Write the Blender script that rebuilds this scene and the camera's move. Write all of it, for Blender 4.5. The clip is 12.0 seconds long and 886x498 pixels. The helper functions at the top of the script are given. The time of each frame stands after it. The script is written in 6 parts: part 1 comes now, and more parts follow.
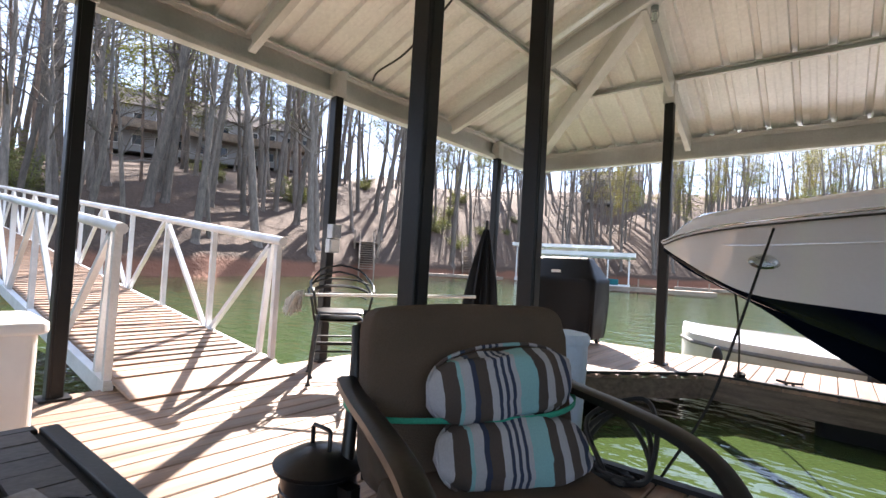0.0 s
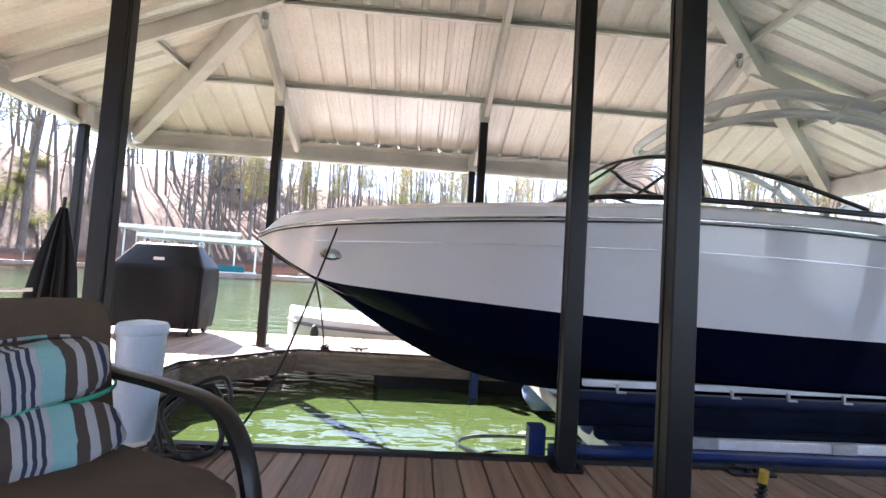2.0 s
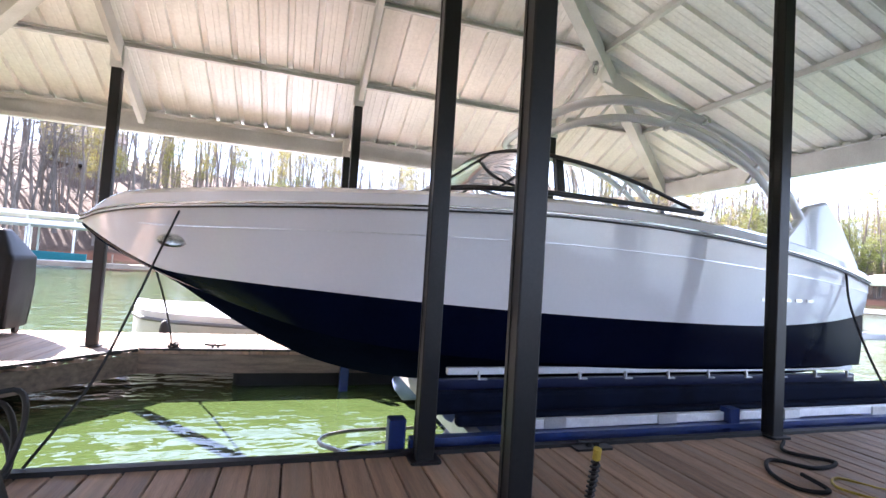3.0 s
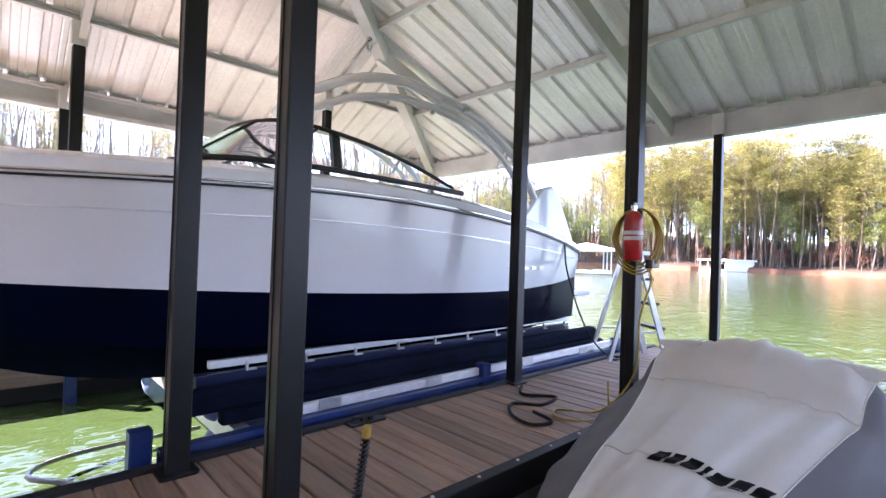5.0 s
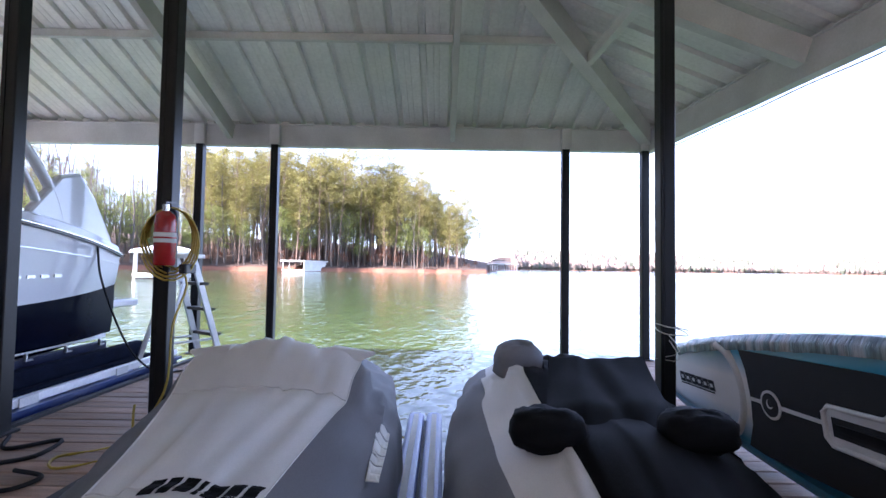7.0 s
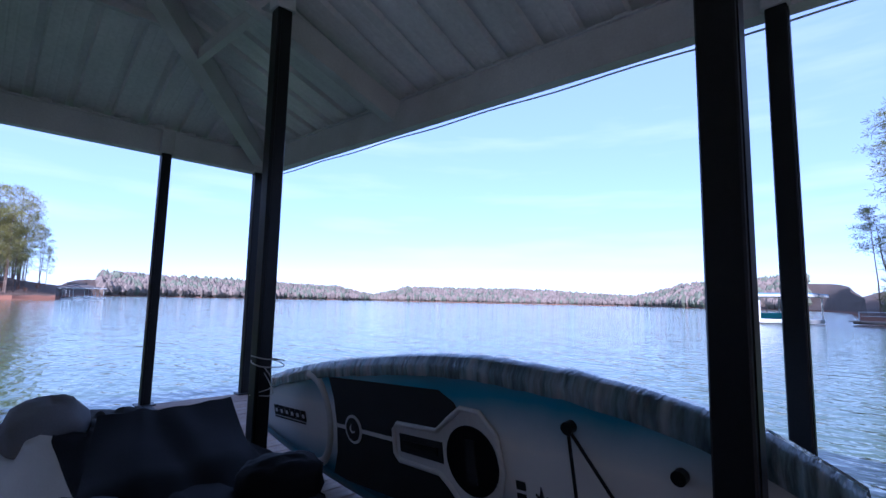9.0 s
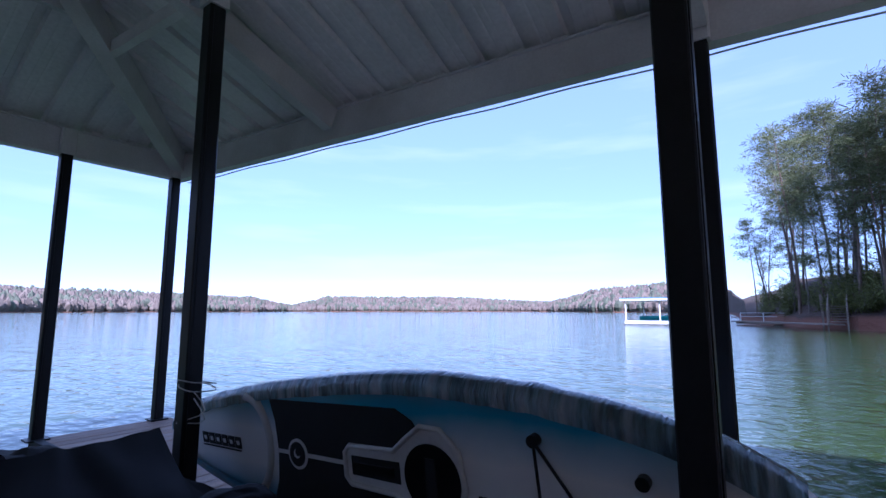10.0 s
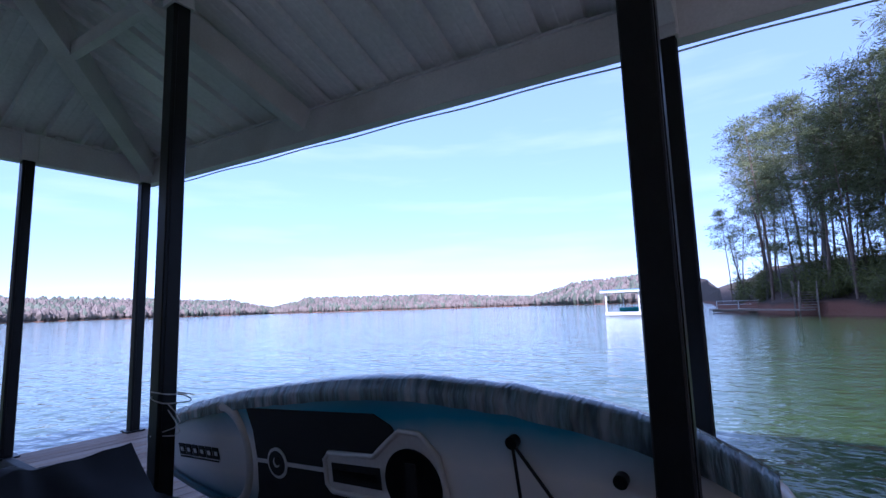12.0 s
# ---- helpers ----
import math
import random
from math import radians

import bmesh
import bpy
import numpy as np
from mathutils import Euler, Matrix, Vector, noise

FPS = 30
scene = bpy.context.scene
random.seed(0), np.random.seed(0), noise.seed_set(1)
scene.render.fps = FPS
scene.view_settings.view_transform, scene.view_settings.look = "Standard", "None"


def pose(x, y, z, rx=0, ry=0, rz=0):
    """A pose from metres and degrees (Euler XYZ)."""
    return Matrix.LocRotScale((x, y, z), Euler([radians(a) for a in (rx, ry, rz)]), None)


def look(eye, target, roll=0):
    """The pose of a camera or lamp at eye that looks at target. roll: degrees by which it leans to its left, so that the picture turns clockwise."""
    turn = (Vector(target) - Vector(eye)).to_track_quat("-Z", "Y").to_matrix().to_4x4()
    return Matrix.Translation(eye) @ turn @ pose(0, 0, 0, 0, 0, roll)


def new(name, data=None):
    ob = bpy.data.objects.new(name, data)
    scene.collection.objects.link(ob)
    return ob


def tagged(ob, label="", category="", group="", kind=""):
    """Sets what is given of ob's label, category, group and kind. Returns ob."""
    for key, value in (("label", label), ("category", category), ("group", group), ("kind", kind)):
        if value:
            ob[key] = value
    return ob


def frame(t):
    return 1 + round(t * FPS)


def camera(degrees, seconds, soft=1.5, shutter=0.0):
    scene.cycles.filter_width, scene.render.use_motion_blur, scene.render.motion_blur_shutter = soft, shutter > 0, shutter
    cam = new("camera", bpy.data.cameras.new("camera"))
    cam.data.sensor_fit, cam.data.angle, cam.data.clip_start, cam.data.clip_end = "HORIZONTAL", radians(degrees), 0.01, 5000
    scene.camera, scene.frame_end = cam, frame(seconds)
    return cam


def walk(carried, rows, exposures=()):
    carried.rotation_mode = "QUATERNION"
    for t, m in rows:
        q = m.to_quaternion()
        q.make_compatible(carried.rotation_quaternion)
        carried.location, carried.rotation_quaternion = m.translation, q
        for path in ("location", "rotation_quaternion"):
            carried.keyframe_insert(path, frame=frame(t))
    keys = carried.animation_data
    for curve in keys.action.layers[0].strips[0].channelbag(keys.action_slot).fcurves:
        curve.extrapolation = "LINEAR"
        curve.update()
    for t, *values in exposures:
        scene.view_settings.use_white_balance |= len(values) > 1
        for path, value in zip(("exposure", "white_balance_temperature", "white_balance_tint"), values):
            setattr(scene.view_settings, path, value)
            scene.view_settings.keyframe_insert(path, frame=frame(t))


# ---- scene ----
cam = camera(86.0, 12.0)
PATH = [
    (0, (-0.600, 0.500, 1.000), (-1.870, 2.043, 1.064), 3.3),
    (0.2, (-0.363, 0.145, 1.005), (-1.465, 1.811, 1.104), 3.0),
    (0.5, (-0.342, 0.163, 0.987), (-1.276, 1.928, 1.093), 3.1),
    (1, (-0.344, 0.208, 1.018), (-0.936, 2.116, 1.119), 3.4),
    (1.5, (-0.264, 0.3, 1.021), (-0.505, 2.283, 1.13), 3.8),
    (2, (-0.265, 0.288, 1.031), (-0.156, 2.282, 1.135), 3.6),
    (2.5, (-0.194, 0.348, 1.037), (0.184, 2.309, 1.138), 3.7),
    (4.5, (-0.047, 0.423, 1.06), (1.107, 2.056, 1.097), 2.3),
    (5, (-0.023, 0.438, 1.068), (1.345, 1.897, 1.097), 1.9),
    (5.5, (0.055, 0.397, 1.07), (1.638, 1.618, 1.106), 1.5),
    (6, (0.096, 0.361, 1.064), (1.89, 1.245, 1.114), 1.2),
    (6.5, (0.161, 0.309, 1.089), (2.105, 0.776, 1.139), 0.9),
    (7, (0.216, 0.204, 1.092), (2.214, 0.201, 1.171), 0.9),
    (7.5, (0.24, 0.13, 1.138), (2.177, -0.356, 1.232), 1.1),
    (9.5, (0.599, -0.025, 1.083), (1.874, -1.545, 1.335), 0.7),
    (10, (0.638, 0.069, 1.118), (1.815, -1.528, 1.378), -0.0),
    (10.5, (0.632, 0.078, 1.127), (1.763, -1.551, 1.388), -0.8),
    (11, (0.633, 0.072, 1.131), (1.741, -1.573, 1.387), -1.3),
    (11.5, (0.63, 0.06, 1.132), (1.733, -1.589, 1.391), -1.6),
    (12, (0.625, 0.042, 1.14), (1.739, -1.6, 1.387), -1.8),
]
EXPOSURE = [(0.0, 2.6, 6600, 19), (1.0, 2.95, 6550, 21), (2.7, 3.55, 6350, 26), (5.0, 3.65, 6250, 30), (6.5, 3.45, 6000, 32), (7.5, 2.7, 5550, 29), (9.3, 1.4, 4800, 31), (12.0, 1.45, 4850, 32)]
walk(cam, [(t, look(eye, target, roll)) for t, eye, target, roll in PATH], EXPOSURE)

# ---------------------------------------------------------------- light
SUN_AZ, SUN_EL = -38.0, 36.0   # heading from +y towards +x, and height, degrees
world = bpy.data.worlds.new("sky")
scene.world = world
world.use_nodes = True
wn = world.node_tree.nodes
sky = wn.new("ShaderNodeTexSky")
sky.sky_type, sky.sun_disc = "NISHITA", False
sky.sun_elevation, sky.sun_rotation = radians(SUN_EL), radians(SUN_AZ)
sky.air_density, sky.dust_density, sky.ozone_density = 0.95, 0.1, 1.2
sky.altitude = 1200
wn["Background"].inputs["Strength"].default_value = 0.125
# thin high cloud streaks
wl = world.node_tree.links
tc = wn.new("ShaderNodeTexCoord")
mp = wn.new("ShaderNodeMapping")
mp.inputs["Scale"].default_value = (1.2, 1.2, 9.0)
nz = wn.new("ShaderNodeTexNoise")
nz.inputs["Scale"].default_value, nz.inputs["Detail"].default_value = 2.2, 6.0
cr = wn.new("ShaderNodeValToRGB")
cr.color_ramp.elements[0].position, cr.color_ramp.elements[1].position = 0.50, 0.80
cr.color_ramp.elements[1].color = (0.30, 0.30, 0.30, 1)
mx = wn.new("ShaderNodeMixRGB")
mx.inputs[2].default_value = (4.2, 4.3, 4.5, 1)
veil = wn.new("ShaderNodeMixRGB")   # thin even haze over the whole sky
veil.inputs[0].default_value = 0.68
veil.inputs[2].default_value = (1.80, 2.30, 2.95, 1)
wl.new(tc.outputs["Generated"], mp.inputs["Vector"])
wl.new(mp.outputs["Vector"], nz.inputs["Vector"])
wl.new(nz.outputs["Fac"], cr.inputs["Fac"])
wl.new(cr.outputs["Color"], mx.inputs[0])
wl.new(sky.outputs["Color"], veil.inputs[1])
wl.new(veil.outputs["Color"], mx.inputs[1])
wl.new(mx.outputs["Color"], wn["Background"].inputs["Color"])
sun = new("sun", bpy.data.lights.new("sun", "SUN"))
sun.data.energy, sun.data.angle, sun.data.color = 4.0, radians(0.6), (1.0, 0.93, 0.82)
_sd = Vector((math.sin(radians(SUN_AZ)) * math.cos(radians(SUN_EL)), math.cos(radians(SUN_AZ)) * math.cos(radians(SUN_EL)), math.sin(radians(SUN_EL))))
sun.matrix_world = look(_sd * 60, (0, 0, 0))

# ---------------------------------------------------------------- materials


def mat(name, base, rough=0.6, metal=0.0, scale=8.0, vary=0.25, fine=60.0, bump=0.15, stretch=(1, 1, 1), rand=0.0, dirt_glint=None, dirt_glint_amt=0.0, coat=0.0, island=0.0, spec=0.5):
    """A surface with broad variation, fine grain, relief and, if asked, soiled or painted-glint patches."""
    m = bpy.data.materials.new(name)
    m.use_nodes = True
    n, l = m.node_tree.nodes, m.node_tree.links
    b = n["Principled BSDF"]
    co = n.new("ShaderNodeTexCoord")
    mpn = n.new("ShaderNodeMapping")
    mpn.inputs["Scale"].default_value = stretch
    l.new(co.outputs["Object"], mpn.inputs["Vector"])
    src = mpn.outputs["Vector"]
    if rand:
        oi = n.new("ShaderNodeObjectInfo")
        add = n.new("ShaderNodeVectorMath")
        mul = n.new("ShaderNodeMath")
        mul.operation, mul.inputs[1].default_value = "MULTIPLY", 37.0
        l.new(oi.outputs["Random"], mul.inputs[0])
        l.new(src, add.inputs[0])
        l.new(mul.outputs[0], add.inputs[1])
        src = add.outputs[0]
    n1, n2 = n.new("ShaderNodeTexNoise"), n.new("ShaderNodeTexNoise")
    n1.inputs["Scale"].default_value, n1.inputs["Detail"].default_value = scale, 4.0
    n2.inputs["Scale"].default_value, n2.inputs["Detail"].default_value = fine, 3.0
    l.new(src, n1.inputs["Vector"])
    l.new(src, n2.inputs["Vector"])
    r1 = n.new("ShaderNodeMapRange")
    r1.inputs["From Min"].default_value, r1.inputs["From Max"].default_value = 0.3, 0.7
    r1.inputs["To Min"].default_value, r1.inputs["To Max"].default_value = 1 - vary, 1 + vary
    l.new(n1.outputs["Fac"], r1.inputs["Value"])
    r2 = n.new("ShaderNodeMapRange")
    r2.inputs["From Min"].default_value, r2.inputs["From Max"].default_value = 0.3, 0.7
    r2.inputs["To Min"].default_value, r2.inputs["To Max"].default_value = 1 - vary * 0.6, 1 + vary * 0.6
    l.new(n2.outputs["Fac"], r2.inputs["Value"])
    pr = n.new("ShaderNodeMath")
    pr.operation = "MULTIPLY"
    l.new(r1.outputs[0], pr.inputs[0])
    l.new(r2.outputs[0], pr.inputs[1])
    val = pr.outputs[0]
    for amount, kind in ((rand, "o"), (island, "i")):
        if amount:
            if kind == "o":
                out = oi.outputs["Random"]
            else:
                out = n.new("ShaderNodeNewGeometry").outputs["Random Per Island"]
            r3 = n.new("ShaderNodeMapRange")
            r3.inputs["To Min"].default_value, r3.inputs["To Max"].default_value = 1 - amount, 1 + amount
            l.new(out, r3.inputs["Value"])
            p2 = n.new("ShaderNodeMath")
            p2.operation = "MULTIPLY"
            l.new(val, p2.inputs[0])
            l.new(r3.outputs[0], p2.inputs[1])
            val = p2.outputs[0]
    vm = n.new("ShaderNodeVectorMath")
    vm.operation = "SCALE"
    vm.inputs[0].default_value = base
    l.new(val, vm.inputs["Scale"])
    col = vm.outputs["Vector"]
    if dirt_glint:
        n3 = n.new("ShaderNodeTexNoise")
        n3.inputs["Scale"].default_value, n3.inputs["Detail"].default_value = scale * 0.35, 6.0
        l.new(src, n3.inputs["Vector"])
        r4 = n.new("ShaderNodeMapRange")
        r4.inputs["From Min"].default_value, r4.inputs["From Max"].default_value = 0.48, 0.68
        r4.inputs["To Max"].default_value = dirt_glint_amt
        l.new(n3.outputs["Fac"], r4.inputs["Value"])
        mxn = n.new("ShaderNodeMixRGB")
        mxn.inputs[2].default_value = (*dirt_glint, 1)
        l.new(r4.outputs[0], mxn.inputs[0])
        l.new(col, mxn.inputs[1])
        col = mxn.outputs[0]
    l.new(col, b.inputs["Base Color"])
    b.inputs["Metallic"].default_value = metal
    b.inputs["Coat Weight"].default_value = coat
    b.inputs["Specular IOR Level"].default_value = spec
    rr = n.new("ShaderNodeMapRange")
    rr.inputs["To Min"].default_value, rr.inputs["To Max"].default_value = max(0.02, rough - 0.12 * rough), min(1, rough + 0.18 * rough)
    l.new(n1.outputs["Fac"], rr.inputs["Value"])
    l.new(rr.outputs[0], b.inputs["Roughness"])
    if bump:
        bp = n.new("ShaderNodeBump")
        bp.inputs["Strength"].default_value, bp.inputs["Distance"].default_value = bump, 0.01
        l.new(n2.outputs["Fac"], bp.inputs["Height"])
        l.new(bp.outputs["Normal"], b.inputs["Normal"])
    return m


M = {
    "post": mat("dark_bronze_paint", (0.011, 0.0115, 0.0125), 0.38, 0.0, 3, 0.25, 90, 0.05, dirt_glint=(0.022, 0.02, 0.019), dirt_glint_amt=0.3, spec=0.3),
    "beam": mat("pale_grey_painted_steel", (0.62, 0.62, 0.60), 0.45, 0.0, 2.5, 0.10, 60, 0.05, dirt_glint=(0.30, 0.28, 0.25), dirt_glint_amt=0.45),
    "roof": mat("white_coated_roof_sheet", (0.82, 0.82, 0.79), 0.34, 0.15, 1.2, 0.10, 30, 0.03, dirt_glint=(0.50, 0.49, 0.46), dirt_glint_amt=0.45),
    "wood": mat("weathered_deck_wood", (0.27, 0.175, 0.12), 0.62, 0.0, 3.0, 0.30, 40, 0.35, stretch=(9, 0.7, 6), rand=0.28, dirt_glint=(0.30, 0.25, 0.21), dirt_glint_amt=0.5),
    "fascia": mat("grey_fascia_wood", (0.17, 0.128, 0.10), 0.75, 0.0, 4.0, 0.35, 45, 0.3, stretch=(0.7, 6, 6), rand=0.1),
    "rubber": mat("black_rubber", (0.009, 0.009, 0.0095), 0.6, 0.0, 8, 0.3, 80, 0.1),
    "white": mat("white_gelcoat", (0.75, 0.76, 0.79), 0.10, 0.0, 1.5, 0.02, 40, 0.0, coat=0.6),
    "navy": mat("navy_gelcoat", (0.0018, 0.0035, 0.013), 0.16, 0.0, 2.0, 0.15, 40, 0.0, coat=0.0, spec=0.05),
    "black": mat("black_plastic", (0.006, 0.006, 0.0065), 0.35, 0.0, 8, 0.3, 80, 0.05),
    "chrome": mat("polished_steel", (0.72, 0.71, 0.68), 0.16, 1.0, 6, 0.1, 60, 0.02),
    "alu": mat("mill_aluminium", (0.62, 0.63, 0.64), 0.35, 0.85, 4, 0.15, 70, 0.06),
    "gang": mat("white_aluminium_rail", (0.66, 0.67, 0.68), 0.4, 0.2, 4, 0.12, 70, 0.05, dirt_glint=(0.4, 0.36, 0.32), dirt_glint_amt=0.35),
    "blue": mat("blue_plastic", (0.008, 0.028, 0.13), 0.4, 0.0, 4, 0.25, 60, 0.08, dirt_glint=(0.2, 0.22, 0.25), dirt_glint_amt=0.3),
    "carpet": mat("navy_bunk_carpet", (0.005, 0.008, 0.019), 0.95, 0.0, 6, 0.3, 150, 0.5, spec=0.08),
    "bark": mat("grey_bark", (0.15, 0.125, 0.105), 0.9, 0.0, 3.0, 0.35, 14, 0.6, stretch=(3, 3, 0.6), rand=0.3),
    "twig": mat("bare_twigs", (0.15, 0.12, 0.10), 0.9, 0.0, 1.0, 0.3, 9, 0.0, rand=0.3),
    "pinebark": mat("pine_bark", (0.17, 0.115, 0.085), 0.9, 0.0, 2.0, 0.35, 10, 0.6, stretch=(3, 3, 0.8), rand=0.25),
    "needle": mat("pine_needles", (0.15, 0.16, 0.05), 0.7, 0.0, 0.3, 0.35, 2.0, 0.0, rand=0.25, island=0.45),
    "spring": mat("young_leaves", (0.20, 0.24, 0.06), 0.7, 0.0, 0.3, 0.3, 2.0, 0.0, rand=0.3, island=0.4),
    "redbud": mat("rust_red_leaves", (0.22, 0.08, 0.04), 0.7, 0.0, 0.3, 0.3, 2.0, 0.0, rand=0.3, island=0.4),
}


# the hull underside's dark reflections put into a navy without gloss
M["navymatte"] = mat("navy_gelcoat_without_gloss", (0.003, 0.005, 0.014), 0.7, 0.0, 2.0, 0.3, 40, 0.05, spec=0.0)
M["navymatte"].node_tree.nodes["Principled BSDF"].inputs["IOR"].default_value = 1.05


def thin_leaf(m, share):
    """Lets part of the light through leaf blades."""
    n, l = m.node_tree.nodes, m.node_tree.links
    b = n["Principled BSDF"]
    out = next(q for q in n if q.type == "OUTPUT_MATERIAL")
    tr, mx = n.new("ShaderNodeBsdfTranslucent"), n.new("ShaderNodeMixShader")
    l.new(b.inputs["Base Color"].links[0].from_socket, tr.inputs["Color"])
    mx.inputs[0].default_value = share
    l.new(b.outputs[0], mx.inputs[1])
    l.new(tr.outputs[0], mx.inputs[2])
    l.new(mx.outputs[0], out.inputs["Surface"])


# pines at the point: a greener needle colour with shade put into it
M["shadeneedle"] = mat("shaded_pine_needles", (0.15, 0.165, 0.072), 0.7, 0.0, 0.3, 0.35, 2.0, 0.0, rand=0.25, island=0.4)
# far pines: the sun's yellow is put into the needle colour
M["sunneedle"] = mat("sunlit_pine_needles", (0.24, 0.22, 0.065), 0.7, 0.0, 0.3, 0.35, 2.0, 0.0, rand=0.25, island=0.45)
for leaf_name in ("needle", "spring", "redbud", "sunneedle", "shadeneedle"):
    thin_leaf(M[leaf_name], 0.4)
# lift rails: the sky's reflection is put into a pale, barely metallic colour
M["sheenalu"] = mat("aluminium_with_sky_sheen", (0.80, 0.81, 0.83), 0.42, 0.25, 4, 0.12, 70, 0.06, dirt_glint=(0.45, 0.46, 0.48), dirt_glint_amt=0.3)


def ground_mat():
    """Leaf-littered slope that turns to bare red clay in broken patches near the water."""
    m = bpy.data.materials.new("leaf_litter_and_clay")
    m.use_nodes = True
    n, l = m.node_tree.nodes, m.node_tree.links
    b = n["Principled BSDF"]
    co = n.new("ShaderNodeTexCoord")
    a, c, sp = n.new("ShaderNodeTexNoise"), n.new("ShaderNodeTexNoise"), n.new("ShaderNodeSeparateXYZ")
    a.inputs["Scale"].default_value, a.inputs["Detail"].default_value = 0.18, 8
    c.inputs["Scale"].default_value, c.inputs["Detail"].default_value = 5.0, 6
    for t in (a, c):
        l.new(co.outputs["Object"], t.inputs["Vector"])
    l.new(co.outputs["Object"], sp.inputs[0])
    ramp = n.new("ShaderNodeValToRGB")
    e = ramp.color_ramp.elements
    e[0].position, e[0].color = 0.30, (0.034, 0.023, 0.016, 1)
    e[1].position, e[1].color = 0.70, (0.12, 0.073, 0.05, 1)
    mid = ramp.color_ramp.elements.new(0.5)
    mid.color = (0.07, 0.043, 0.029, 1)
    mixf = n.new("ShaderNodeMath")
    mixf.operation = "MULTIPLY_ADD"
    mixf.inputs[1].default_value = 0.45
    hf = n.new("ShaderNodeMath")
    hf.operation, hf.inputs[1].default_value = "MULTIPLY", 0.55
    l.new(c.outputs["Fac"], hf.inputs[0])
    l.new(a.outputs["Fac"], mixf.inputs[0])
    l.new(hf.outputs[0], mixf.inputs[2])
    l.new(mixf.outputs[0], ramp.inputs["Fac"])
    add = n.new("ShaderNodeMath")
    add.operation = "MULTIPLY_ADD"
    add.inputs[1].default_value = 1.6
    l.new(a.outputs["Fac"], add.inputs[0])
    l.new(sp.outputs["Z"], add.inputs[2])
    rng = n.new("ShaderNodeMapRange")
    rng.inputs["From Min"].default_value, rng.inputs["From Max"].default_value = 1.5, 1.1
    l.new(add.outputs[0], rng.inputs["Value"])
    mix = n.new("ShaderNodeMixRGB")
    mix.inputs[2].default_value = (0.20, 0.085, 0.05, 1)
    l.new(rng.outputs[0], mix.inputs[0])
    l.new(ramp.outputs[0], mix.inputs[1])
    l.new(mix.outputs[0], b.inputs["Base Color"])
    b.inputs["Roughness"].default_value = 0.95
    bp = n.new("ShaderNodeBump")
    bp.inputs["Strength"].default_value, bp.inputs["Distance"].default_value = 0.7, 0.15
    l.new(c.outputs["Fac"], bp.inputs["Height"])
    l.new(bp.outputs[0], b.inputs["Normal"])
    return m


def water_mat():
    """Green lake water: dark body colour, smooth reflecting skin, wind ripples at three sizes."""
    m = bpy.data.materials.new("green_lake_water")
    m.use_nodes = True
    n, l = m.node_tree.nodes, m.node_tree.links
    b = n["Principled BSDF"]
    b.inputs["Base Color"].default_value = (0.040, 0.066, 0.022, 1)
    b.inputs["Roughness"].default_value = 0.04
    b.inputs["IOR"].default_value = 1.33
    co = n.new("ShaderNodeTexCoord")
    last = None
    for scale, dist, strength, st in ((1.1, 0.10, 0.55, (0.55, 1.3, 1)), (4.0, 0.055, 0.55, (0.7, 1.2, 1)), (14.0, 0.008, 0.35, (1, 1, 1))):
        mpn = n.new("ShaderNodeMapping")
        mpn.inputs["Scale"].default_value = st
        mpn.inputs["Rotation"].default_value = (0, 0, radians(25))
        l.new(co.outputs["Object"], mpn.inputs["Vector"])
        t = n.new("ShaderNodeTexNoise")
        t.inputs["Scale"].default_value, t.inputs["Detail"].default_value = scale, 2.0
        l.new(mpn.outputs[0], t.inputs["Vector"])
        bp = n.new("ShaderNodeBump")
        bp.inputs["Strength"].default_value, bp.inputs["Distance"].default_value = strength, dist
        l.new(t.outputs["Fac"], bp.inputs["Height"])
        if last:
            l.new(last.outputs[0], bp.inputs["Normal"])
        last = bp
    l.new(last.outputs[0], b.inputs["Normal"])
    return m


M["ground"], M["water"] = ground_mat(), water_mat()


def glass_mat(name, tint):
    m = bpy.data.materials.new(name)
    m.use_nodes = True
    b = m.node_tree.nodes["Principled BSDF"]
    b.inputs["Base Color"].default_value = (*tint, 1)
    b.inputs["Transmission Weight"].default_value = 1.0
    b.inputs["Roughness"].default_value = 0.02
    b.inputs["IOR"].default_value = 1.1
    return m


M["glass"] = glass_mat("green_tinted_glass", (0.80, 0.90, 0.86))

# ---------------------------------------------------------------- mesh tools


